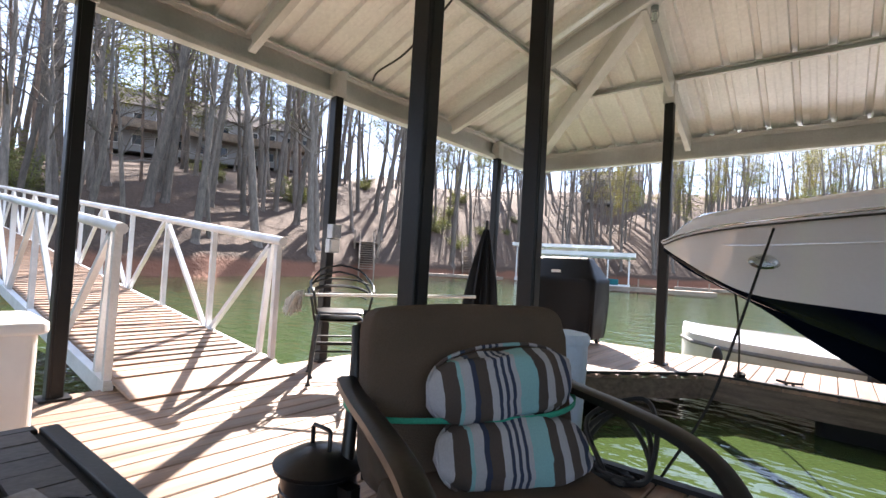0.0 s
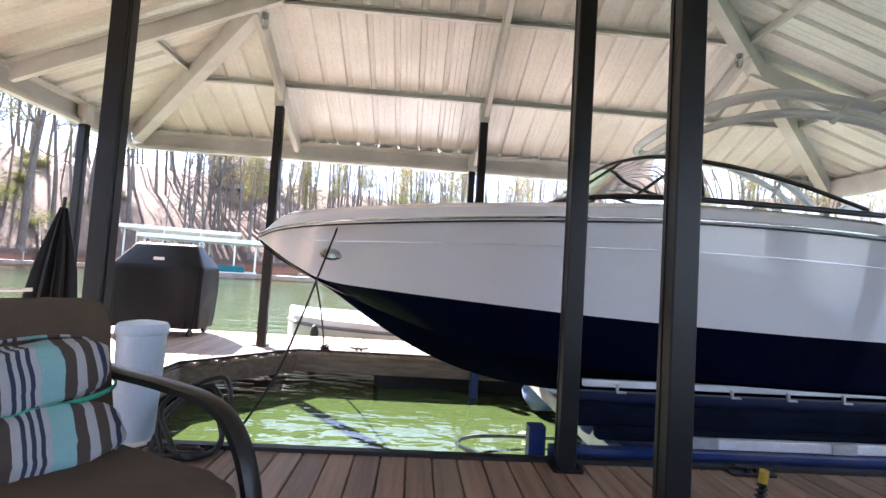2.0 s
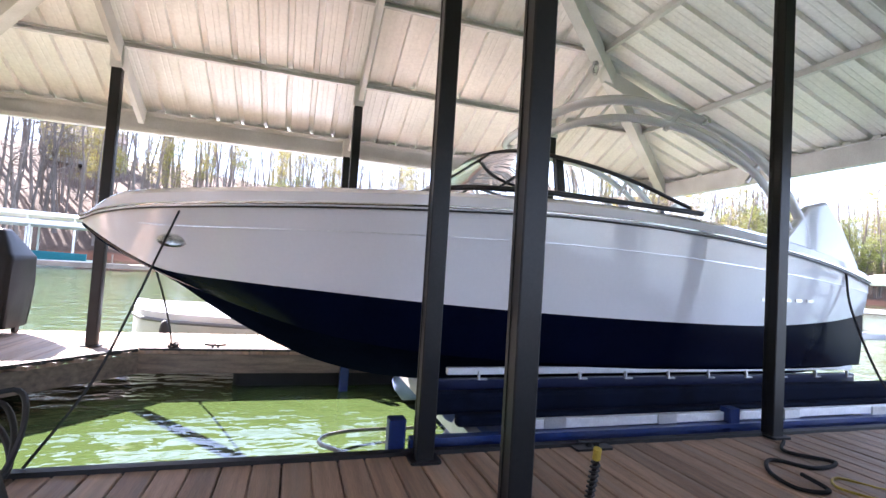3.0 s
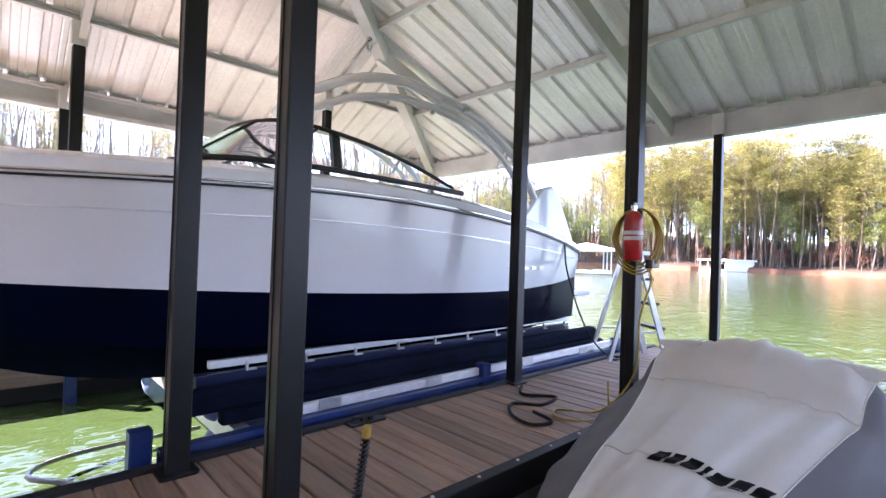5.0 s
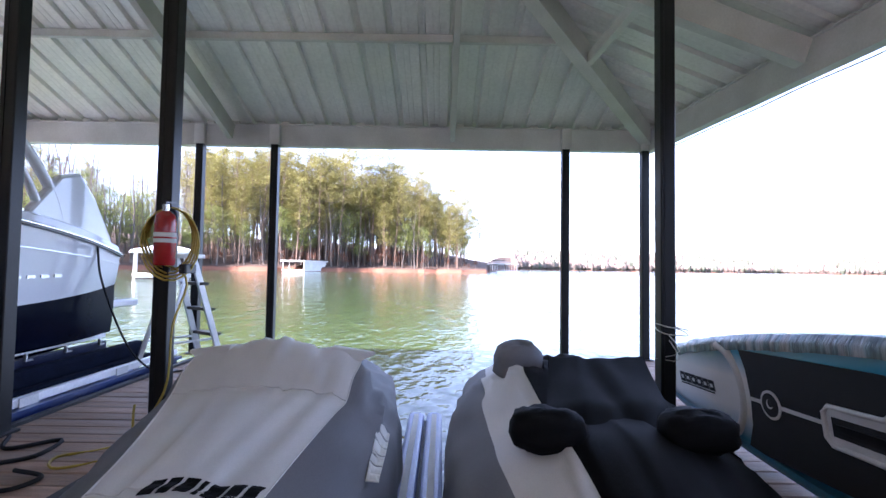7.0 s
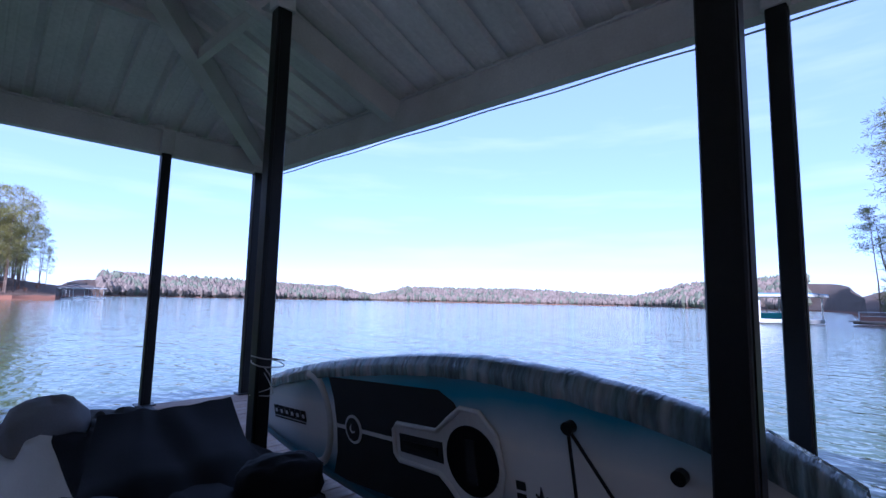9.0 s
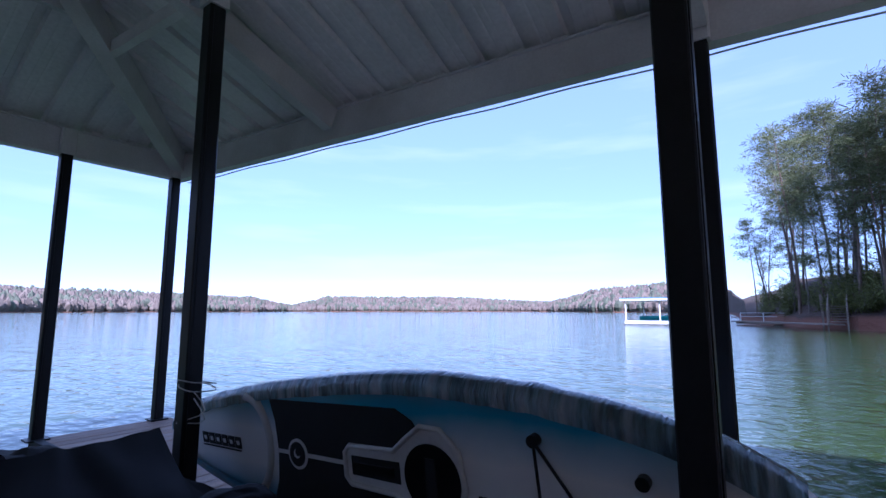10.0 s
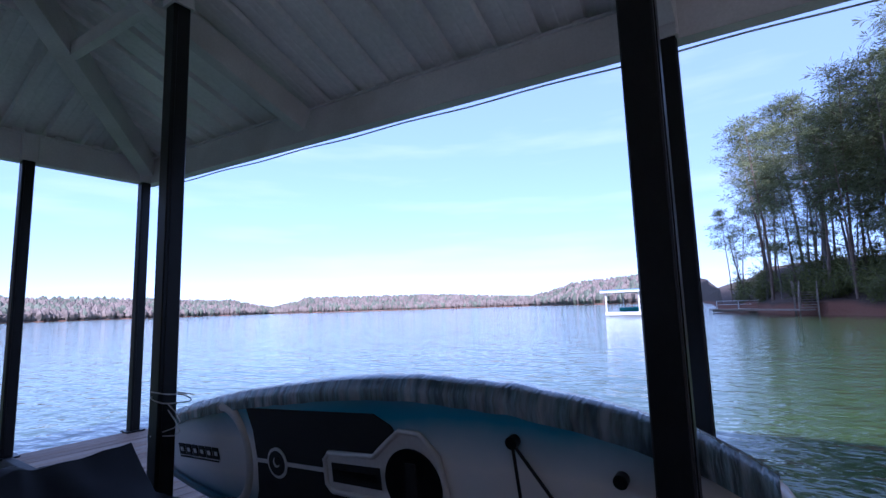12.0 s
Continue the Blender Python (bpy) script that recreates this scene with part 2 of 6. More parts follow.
class Shape:
    """Collects corners and faces of one mesh."""

    def __init__(self):
        self.v, self.f = [], []

    def add(self, verts, faces):
        k = len(self.v)
        self.v += [tuple(p) for p in verts]
        self.f += [tuple(i + k for i in q) for q in faces]
        return self

    def box(self, lo, hi, ch=0.0):
        (a, b, c), (d, e, g) = lo, hi
        if ch <= 0:
            return self.add([(x, y, z) for x in (a, d) for y in (b, e) for z in (c, g)],
                            [(0, 1, 3, 2), (4, 6, 7, 5), (0, 4, 5, 1), (2, 3, 7, 6), (0, 2, 6, 4), (1, 5, 7, 3)])
        return self.prism([(a + ch, b), (d - ch, b), (d, b + ch), (d, e - ch), (d - ch, e), (a + ch, e), (a, e - ch), (a, b + ch)], c, g)

    def prism(self, outline, z0, z1):
        n = len(outline)
        v = [(x, y, z0) for x, y in outline] + [(x, y, z1) for x, y in outline]
        return self.add(v, [tuple(range(n))[::-1], tuple(range(n, 2 * n))] + [(i, (i + 1) % n, n + (i + 1) % n, n + i) for i in range(n)])

    def beam(self, p, q, w, h, up=(0, 0, 1), lip=0.0):
        """A bar of width w and height h with its top edge line from p to q; with lip, an open channel."""
        p, q = Vector(p), Vector(q)
        d = (q - p).normalized()
        s = d.cross(Vector(up)).normalized()
        u = s.cross(d).normalized()
        ring = [(-w / 2, 0), (w / 2, 0), (w / 2, -h), (-w / 2, -h)]
        if lip:
            t = 0.012
            ring = [(-w / 2, 0), (w / 2, 0), (w / 2, -lip), (w / 2 - t, -lip), (w / 2 - t, -t), (-w / 2 + t, -t), (-w / 2 + t, -h + t), (w / 2 - t, -h + t), (w / 2 - t, -h + lip), (w / 2, -h + lip), (w / 2, -h), (-w / 2, -h)]
        n = len(ring)
        v = [e + s * a + u * b for e in (p, q) for a, b in ring]
        return self.add(v, [tuple(range(n)), tuple(range(n, 2 * n))[::-1]] + [(i, n + i, n + (i + 1) % n, (i + 1) % n) for i in range(n)])

    def tube(self, pts, r, n=8, closed=False, caps=True):
        pts = [Vector(p) for p in pts]
        rs = r if isinstance(r, (list, tuple)) else [r] * len(pts)
        k, m = len(self.v), len(pts)
        side = None
        for i, p in enumerate(pts):
            a = pts[i - 1] if (i or closed) else p
            b = pts[(i + 1) % m] if (i < m - 1 or closed) else p
            d = (b - a).normalized()
            if side is None:
                side = d.orthogonal().normalized()
            side = (side - d * side.dot(d)).normalized()
            up = d.cross(side)
            for j in range(n):
                t = 2 * math.pi * j / n
                self.v.append(tuple(p + (side * math.cos(t) + up * math.sin(t)) * rs[i]))
        for i in range(m if closed else m - 1):
            for j in range(n):
                a, b = k + i * n, k + ((i + 1) % m) * n
                self.f.append((a + j, a + (j + 1) % n, b + (j + 1) % n, b + j))
        if caps and not closed:
            self.f.append(tuple(k + j for j in range(n))[::-1])
            self.f.append(tuple(k + (m - 1) * n + j for j in range(n)))
        return self

    def loft(self, rings, closed=False, caps=False):
        """Skin over rings of equally many points."""
        k, n = len(self.v), len(rings[0])
        for r in rings:
            self.v += [tuple(p) for p in r]
        for i in range(len(rings) - 1):
            for j in range(n if closed else n - 1):
                a, b = k + i * n, k + (i + 1) * n
                self.f.append((a + j, a + (j + 1) % n, b + (j + 1) % n, b + j))
        if caps:
            self.f.append(tuple(k + j for j in range(n))[::-1])
            self.f.append(tuple(k + (len(rings) - 1) * n + j for j in range(n)))
        return self

    def lathe(self, prof, n=24, centre=(0, 0)):
        return self.loft([[(centre[0] + r * math.cos(2 * math.pi * j / n), centre[1] + r * math.sin(2 * math.pi * j / n), z) for j in range(n)] for r, z in prof], True, True)

    def mesh(self, name, material, smooth=False, m=None):
        me = bpy.data.meshes.new(name)
        me.from_pydata(self.v, [], self.f)
        bm = bmesh.new()
        bm.from_mesh(me)
        bmesh.ops.recalc_face_normals(bm, faces=bm.faces)
        bm.to_mesh(me)
        bm.free()
        if m is not None:
            me.transform(m)
        me.materials.append(material)
        if smooth:
            me.shade_smooth()
            me.set_sharp_from_angle(angle=radians(smooth if smooth > 1 else 40))
        return me


def thing(name, label, category, at=(0, 0, 0), turn=0.0, group="", kind=""):
    ob = new(name)
    ob.empty_display_size = 0.1
    ob.matrix_world = pose(*at, 0, 0, turn)
    return tagged(ob, label, category, group, kind)


def part(name, shape, material, parent, label="", smooth=False, bevel=0.0, kind=""):
    ob = new(name, shape.mesh(name, material, smooth))
    ob.parent = parent
    if bevel:
        b = ob.modifiers.new("edge", "BEVEL")
        b.width, b.segments, b.limit_method = bevel, 2, "ANGLE"
    return tagged(ob, label, kind=kind)


def single(name, shape, material, label, category, smooth=False, bevel=0.0, group="", kind=""):
    ob = part(name, shape, material, None, "", smooth, bevel)
    return tagged(ob, label, category, group, kind)


def arc(c, r, a0, a1, n, plane="xz"):
    out = []
    for i in range(n + 1):
        t = radians(a0 + (a1 - a0) * i / n)
        u, w = r * math.cos(t), r * math.sin(t)
        out.append({"xz": (c[0] + u, c[1], c[2] + w), "xy": (c[0] + u, c[1] + w, c[2]), "yz": (c[0], c[1] + u, c[2] + w)}[plane])
    return out


def smooth_path(pts, k=6):
    """Catmull-Rom through the points."""
    p = [Vector(q) for q in pts]
    p = [2 * p[0] - p[1]] + p + [2 * p[-1] - p[-2]]
    out = []
    for i in range(1, len(p) - 2):
        for j in range(k):
            t = j / k
            out.append(0.5 * ((2 * p[i]) + (p[i + 1] - p[i - 1]) * t + (2 * p[i - 1] - 5 * p[i] + 4 * p[i + 1] - p[i + 2]) * t * t + (3 * p[i] - p[i - 1] - 3 * p[i + 1] + p[i + 2]) * t ** 3))
    return out + [p[-2]]


# ---------------------------------------------------------------- ground and water
WATER = -0.42
# heading in degrees from +y towards +x, shore distance, steepness, highest rise
SHORE = ((-180, 56, 0.22, 9), (-160, 32, 0.25, 10), (-135, 28, 0.25, 12), (-110, 25, 0.3, 13), (-90, 25, 0.36, 17), (-66, 29, 0.42, 22), (-55, 36, 0.44, 24), (-43, 50, 0.46, 28),
         (-35, 62, 0.50, 34), (-22, 78, 0.52, 40), (-5, 86, 0.50, 42), (15, 92, 0.46, 40), (32, 100, 0.34, 32), (48, 118, 0.28, 24), (62, 132, 0.24, 19), (78, 136, 0.22, 15), (90, 138, 0.18, 9), (95.5, 142, 0.1, 3),
         (97.5, 700, 0.16, 34), (110, 950, 0.16, 46), (122, 1250, 0.14, 46), (126, 1700, 0.06, 20), (130, 1300, 0.16, 58), (145, 1400, 0.17, 60), (156, 1250, 0.08, 26), (161, 800, 0.16, 56),
         (171, 620, 0.2, 62), (173.5, 500, 0.2, 52), (175.5, 74, 0.1, 5), (178.8, 62, 0.15, 7), (180, 56, 0.22, 9))


def shore(h):
    h = (h + 180) % 360 - 180
    for a, b in zip(SHORE, SHORE[1:]):
        if a[0] <= h <= b[0]:
            t = (h - a[0]) / (b[0] - a[0])
            r, s, top = (a[i] + (b[i] - a[i]) * t for i in (1, 2, 3))
            wob = noise.noise((math.sin(radians(h)) * 9, math.cos(radians(h)) * 9, 2.0)) * 0.05 + noise.noise((math.sin(radians(h)) * 40, math.cos(radians(h)) * 40, 5.0)) * 0.02
            return r * (1 + wob), s, top
    return 60, 0.2, 8


def ground_z(h, d, s=None):
    """Height of the land at heading h and distance d."""
    r, st, top = s or shore(h)
    e = d - r
    if e < 0:
        return max(-3.0, WATER + e * 0.35)
    x, y = d * math.sin(radians(h)), d * math.cos(radians(h))
    cut = 0.9 * min(1, e / 0.8)
    rise = top * (1 - math.exp(-e * st / top))
    return WATER + cut + rise + noise.noise((x * 0.06, y * 0.06, 0)) * min(2.0, e * 0.06)


def build_ground():
    heads = np.concatenate([np.arange(-180, 180, 0.75)])
    offs = [-60, -12, -4, -1.5, -0.5, 0, 0.25, 0.5, 0.9, 1.6, 2.6, 4, 6, 9, 13, 18, 25, 34, 46, 62, 90, 140, 260, 600, 1500, 3600]
    s = Shape()
    ring0 = []
    for h in heads:
        sh = shore(h)
        for o in offs:
            d = max(14.0 + (o + 60) * 0.02, sh[0] + o)
            z = ground_z(h, d, sh)
            s.v.append((d * math.sin(radians(h)), d * math.cos(radians(h)), z))
    n, k = len(heads), len(offs)
    for i in range(n):
        j = (i + 1) % n
        for q in range(k - 1):
            s.f.append((i * k + q, i * k + q + 1, j * k + q + 1, j * k + q))
    c = len(s.v)
    s.v.append((0, 0, -3.2))
    for i in range(n):
        s.f.append((c, i * k, ((i + 1) % n) * k))
    single("ground", s, M["ground"], "brown leaf-littered lake shore with red clay banks", "ground", True, kind="structure")


build_ground()
w = Shape()
w.add([(-4000, -4000, WATER), (4000, -4000, WATER), (4000, 4000, WATER), (-4000, 4000, WATER)], [(0, 1, 2, 3)])
single("water", w, M["water"], "rippled green lake water reflecting the sky", "water", kind="structure")

# ---------------------------------------------------------------- roof
X0, X1, Y0, Y1 = -4.52, 6.17, -2.50, 7.42      # eave beams, outer faces
EZ = 2.84                                      # top of the eave beam
SKEW = 0.08                                   # the lake-side eave is not quite square


def Y0F(x):
    """Line of the skewed eave."""
    return -2.42 - SKEW * (X1 - x)


AX, AYN, AYS, AZ = 0.34, 3.15, 2.95, 4.86      # ridge
roof_root = thing("roof", "hipped boat dock roof of pale ribbed metal sheet", "roof", kind="structure")


def plane_sheet(corner_a, corner_b, top_a, top_b, out):
    """Ribbed sheet over one roof plane; eave corners a to b, ridge ends above them."""
    a, b, ta, tb = map(Vector, (corner_a, corner_b, top_a, top_b))
    along = (b - a).normalized()
    length = (b - a).length
    ua, ub = (ta - a).dot(along), (tb - a).dot(along)
    foot = a + along * ua
    up = ta - foot
    nrm = along.cross(up).normalized()
    if nrm.z < 0:
        nrm = -nrm
    over = -0.10 / math.hypot(up.x, up.y)
    us = []
    p = 0.305
    k = 0
    while k * p < length + p:
        c = k * p + 0.11
        us += [(c - 0.040, 0.0), (c - 0.026, 0.042), (c + 0.026, 0.042), (c + 0.040, 0.0)]
        for q in (0.13, 0.19):
            us += [(c + q - 0.012, 0.0), (c + q, 0.004), (c + q + 0.012, 0.0)]
        k += 1
    us = [(0.0, 0.0)] + [q for q in us if 0.001 < q[0] < length - 0.001] + [(length, 0.0)]
    for e in (ua, ub):
        us.append((e, 0.0))
    us = sorted(set(us))
    rows = []
    for u, h in us:
        f = u / ua if u < ua else (length - u) / (length - ub) if u > ub else 1.0
        f = max(0.0, min(1.0, f))
        rows.append([a + along * u + up * t + nrm * h for t in (over, f * 0.33, f * 0.66, f)])
    s = Shape()
    s.loft(rows)
    return s


NW, NE, SE, SW = (X0, Y1, EZ + .02), (X1, Y1, EZ + .02), (X1, Y0F(X1), EZ + .02), (X0, Y0F(X0), EZ + .02)
RN, RS = (AX, AYN, AZ), (AX, AYS, AZ)
for a, b, ta, tb in ((NE, NW, RN, RN), (SW, SE, RS, RS), (SE, NE, RS, RN), (NW, SW, RN, RS)):
    sh = part("roof_sheet", plane_sheet(a, b, ta, tb, 0.1), M["roof"], roof_root)
    sm = sh.modifiers.new("gauge", "SOLIDIFY")
    sm.thickness, sm.offset = 0.002, 1.0


def roof_z(x, y):
    """Underside of the sheet."""
    e = EZ + .02
    zn = e + (AZ - e) * (Y1 - y) / (Y1 - AYN)
    zs = e + (AZ - e) * (y - Y0F(x)) / (AYS - Y0F(x))
    ze = e + (AZ - e) * (X1 - x) / (X1 - AX)
    zw = e + (AZ - e) * (x - X0) / (AX - X0)
    return min(zn, zs, ze, zw)


for p, q in (((X0, Y1 - .05), (X1, Y1 - .05)), ((X0, Y0F(X0) + .05), (X1, Y0F(X1) + .05)), ((X0 + .05, Y0F(X0) + .1), (X0 + .05, Y1 - .1)), ((X1 - .05, Y0F(X1) + .1), (X1 - .05, Y1 - .1))):
    part("eave_beam", Shape().beam((*p, EZ), (*q, EZ), 0.10, 0.265, lip=0.05), M["beam"], roof_root)
    # short packers between beam and sheet leave slits of daylight
    a, b = Vector((*p, EZ + .05)), Vector((*q, EZ + .05))
    count = int((b - a).length / .305)
    packers = Shape()
    for k in range(count):
        c0 = a.lerp(b, (k + .5) / count)
        e = (b - a).normalized() * .045
        packers.beam(c0 - e, c0 + e, 0.05, 0.052)
    part("packer_row", packers, M["beam"], roof_root, kind="stuff")
    part("inner_angle", Shape().beam(Vector((*p, EZ + .002)), Vector((*q, EZ + .002)), 0.15, 0.012), M["beam"], roof_root)

# rings of purlins under the sheets
RING = ((6.37, -1.37, 4.75, -3.22), (5.30, -0.12, 3.27, -2.12), (4.2, 1.4, 1.75, -0.9))
for yn, ys, xe, xw in RING:
    zq = roof_z(0.34, yn) - 0.004
    zs = roof_z(0.34, ys) - 0.004
    ze, zw = roof_z(xe, 2.4) - 0.004, roof_z(xw, 2.4) - 0.004

    def hipx(y, z, east):
        t = (z - EZ) / (AZ - EZ)
        return X1 + (AX - X1) * t if east else X0 + (AX - X0) * t

    def hipy(z, north):
        t = (z - EZ) / (AZ - EZ)
        return Y1 + (AYN - Y1) * t if north else Y0 + (AYS - Y0) * t
    part("purlin", Shape().beam((hipx(yn, zq, 0), yn, zq), (hipx(yn, zq, 1), yn, zq), 0.05, 0.07, lip=0.018), M["beam"], roof_root)
    part("purlin", Shape().beam((hipx(ys, zs, 0), ys, zs), (hipx(ys, zs, 1), ys, zs), 0.05, 0.07, lip=0.018), M["beam"], roof_root)
    part("purlin", Shape().beam((xe, hipy(ze, 0), ze), (xe, hipy(ze, 1), ze), 0.05, 0.07, lip=0.018), M["beam"], roof_root)
    part("purlin", Shape().beam((xw, hipy(zw, 0), zw), (xw, hipy(zw, 1), zw), 0.05, 0.07, lip=0.018), M["beam"], roof_root)
# hip rafters
for c, t in ((NW, RN), (NE, RN), (SE, RS), (SW, RS)):
    c, t = Vector(c), Vector(t)
    dirn = (t - c).normalized()
    part("hip_rafter", Shape().beam(c + dirn * 0.12 - Vector((0, 0, .035)), t - Vector((0, 0, .035)), 0.13, 0.215), M["beam"], roof_root)
for c, t in ((NW, RN), (NE, RN), (SE, RS), (SW, RS)):
    c, t = Vector(c) + Vector((0, 0, .075)), Vector(t) + Vector((0, 0, .075))
    part("hip_cap", Shape().beam(c, t, 0.34, 0.012), M["roof"], roof_root)
part("ridge_cap", Shape().beam((AX, AYS - .1, AZ + .08), (AX, AYN + .1, AZ + .08), 0.34, 0.012), M["roof"], roof_root)
part("ridge_beam", Shape().beam((AX, AYS, AZ - .1), (AX, AYN, AZ - .1), 0.1, 0.18), M["beam"], roof_root)
# common rafters, under the purlins
RAFTERS = [("N", x) for x in (-2.1, 0.52, 3.25)] + [("S", x) for x in (3.70, 0.95, -2.1)] + [("E", y) for y in (0.10, 2.83, 5.45)] + [("W", y) for y in (-0.4, 2.42, 5.1)]
for side, c in RAFTERS:
    if side in "NS":
        y0 = Y1 - .11 if side == "N" else Y0F(c) + .11
        t = (AX - X0) and ((c - X0) / (AX - X0) if c < AX else (X1 - c) / (X1 - AX))
        y1 = Y1 + (AYN - Y1) * t if side == "N" else Y0F(c) + (AYS - Y0F(c)) * t
        p, q = (c, y0), (c, y1)
    else:
        x0 = X1 - .11 if side == "E" else X0 + .11
        t = (Y1 - c) / (Y1 - AYN) if c > AYN else (c - Y0) / (AYS - Y0) if c < AYS else 1
        x1 = X1 + (AX - X1) * t if side == "E" else X0 + (AX - X0) * t
        p, q = (x0, c), (x1, c)
    zp, zq = roof_z(*p) - .075, roof_z(*q) - .075
    part("rafter", Shape().beam((*p, zp), (*q, zq), 0.10 if side == "S" else 0.06, 0.20, lip=0.03), M["beam"], roof_root)

# ---------------------------------------------------------------- posts
POSTS = [("eave", -4.42, 3.37), ("eave", -4.42, 6.27), ("eave", -4.42, 1.32), ("eave", -4.42, -3.19), ("eave", 6.05, 7.32), ("eave", 6.07, 3.22), ("eave", 6.06, 2.29), ("eave", 6.08, -1.31), ("eave", 6.09, -2.30),
         ("eave", 0.96, -2.75), ("eave", 0.48, 7.32), ("eave", -2.0, -3.0), ("purlin", -2.12, 6.37), ("purlin", 0.50, 6.37), ("purlin", 3.25, 6.37), ("purlin", 3.44, -1.31), ("purlin", 0.875, -1.42), ("purlin", -2.0, -1.42),
         ("purlin", -2.035, 2.05), ("purlin", -1.97, 2.965), ("purlin", 0.745, 2.06), ("purlin", 0.63, 2.94), ("purlin", 3.255, 2.99), ("purlin", 3.29, 1.99)]
for kind, x, y in POSTS:
    top = EZ - .02 if kind == "eave" else roof_z(x, y) - 0.09
    r = 0.046 if kind == "eave" else 0.050
    th = thing("roof_post", "dark bronze square steel roof post on the dock", "post", (x, y, 0), group="roof posts")
    s = Shape().box((-r, -r, 0.012), (r, r, top - 0.22), 0.006)
    part("shaft", s, M["post"], th)
    s = Shape().box((-r - .004, r * .25, 0.012), (-r, r * .55, top - .25)).box((r, -r * .55, 0.012), (r + .004, -r * .25, top - .25))
    part("slot_strip", s, M["post"], th)
    part("base_plate", Shape().box((-.085, -.085, 0.0), (.085, .085, 0.014), 0.012), M["post"], th)
    c = r + 0.016
    part("collar", Shape().box((-c, -c, top - .24), (c, c, top), 0.008), M["beam"], th, "pale grey steel collar")

# short strut from the corner post's collar out to the hip rafter
foot = Vector(SE).lerp(Vector(RS), 0.23) - Vector((0, 0, .14))
part("strut", Shape().beam((3.46, -1.29, roof_z(3.44, -1.31) - .14), foot, 0.06, 0.10, lip=0.02), M["beam"], roof_root)

# ---------------------------------------------------------------- deck
deck = thing("dock_deck", "weathered brown wooden plank deck of the boat dock", "deck", kind="structure")
PITCH, BW = 0.1415, 0.1355
unit = Shape()
prof = [(-BW / 2, -.036), (BW / 2, -.036), (BW / 2, -.006), (BW / 2 - .006, 0), (-BW / 2 + .006, 0), (-BW / 2, -.006)]
unit.loft([[(x, y, z) for x, z in prof] for y in (0, 1)], True, True)
plank_mesh = unit.mesh("plank", M["wood"])


def slip_span(x):
    """The part of y that is open water for the boat at this x."""
    if x < -2.5:
        return None
    lo = 3.05 if x > -1.65 else 3.05 + (-1.65 - x) * 1.0
    hi = 6.15 if x > -1.62 else 6.15 - (-1.62 - x) * 1.2
    return lo, hi


rnd = random.Random(4)
x = X0 + 0.03 + BW / 2
while x < 6.15:
    south = Y0F(x)
    cuts = [(south, 7.42)]
    if slip_span(x):
        lo, hi = slip_span(x)
        cuts = [(south, lo), (hi, 7.42)]
    if x > 1.12:
        cuts = [(south, -1.33), (1.99, 3.05), (6.15, 7.42)]
    for a, b in cuts:
        joints = [a]
        if b - a > 3.2:
            joints += [a + (b - a) * (0.5 if (b - a) < 5.6 else 0.34) + 0.0]
            if b - a > 5.6:
                joints += [a + (b - a) * 0.68]
        joints.append(b)
        for p, q in zip(joints, joints[1:]):
            ob = new("plank", plank_mesh)
            ob.parent = deck
            ob.matrix_basis = Matrix.LocRotScale((x + rnd.uniform(-.0015, .0015), p + .002, rnd.uniform(-.002, .0015)), None, (1, q - p - .004, 1))
    x += PITCH

# substructure: fascia boards, rub strips and floats
SL = [(-1.65, 3.05), (-2.5, 3.9), (-2.5, 5.10), (-1.62, 6.15)]
EDGES = [((6.15, 3.05), SL[0]), (SL[0], SL[1]), (SL[1], SL[2]), (SL[2], SL[3]), (SL[3], (6.15, 6.15)), ((1.12, 1.97), (6.15, 1.97)), ((6.15, -1.31), (1.12, -1.31)), ((1.12, -1.31), (1.12, 1.97)),
         ((-4.5, Y0F(-4.5) - .02), (6.15, Y0F(6.15) - .02)), ((6.17, Y0F(6.17)), (6.17, -1.33)), ((6.17, 1.99), (6.17, 3.05)), ((6.17, 6.15), (6.17, 7.42)), ((6.15, 7.44), (-4.5, 7.44)), ((-4.52, 7.42), (-4.52, Y0F(-4.52)))]
for p, q in EDGES:
    part("fascia_board", Shape().beam((*p, -.038), (*q, -.038), 0.045, 0.20), M["fascia"], deck)
for p, q in EDGES[:5]:
    d = Vector((q[0] - p[0], q[1] - p[1], 0)).normalized()
    o = Vector((d.y, -d.x, 0)) * 0.03 * (-1)
    part("bumper_strip", Shape().beam(Vector((*p, 0.022)) + o, Vector((*q, 0.022)) + o, 0.055, 0.035), M["rubber"], deck, "black rubber bumper")
for x0, x1, y0, y1 in ((-0.7, 1.6, 6.3, 7.3), (2.2, 4.6, 6.3, 7.3), (-4.3, -2.7, 4.6, 6.6), (-4.3, -2.7, -1.5, 2.0), (1.4, 5.8, 2.15, 2.85), (1.4, 5.8, -2.3, -1.5), (-2, 0.8, -2, 1.6)):
    part("float_drum", Shape().box((x0, y0, -.62), (x1, y1, -.23), 0.06), M["rubber"], deck, "black plastic dock float", bevel=0.02)

for p, q in EDGES[5:8]:
    part("edge_strip", Shape().beam((*p, .012), (*q, .012), 0.07, 0.16), M["rubber"], deck, "black edge strip along the watercraft bay", bevel=.006)
bolt = Shape().lathe([(.009, 0), (.009, .004), (.005, .007), (.001, .0075)], 8).mesh("bolt_head", M["alu"])
for k in range(16):
    o = new("bolt_head", bolt)
    o.parent = deck
    o.matrix_basis = pose(1.4 + k * .3, 1.97, .012)
# ---------------------------------------------------------------- boat
BY = 4.6
boat = thing("motorboat", "white sport boat with navy bottom resting on a boat lift", "boat", (0, BY, 0))
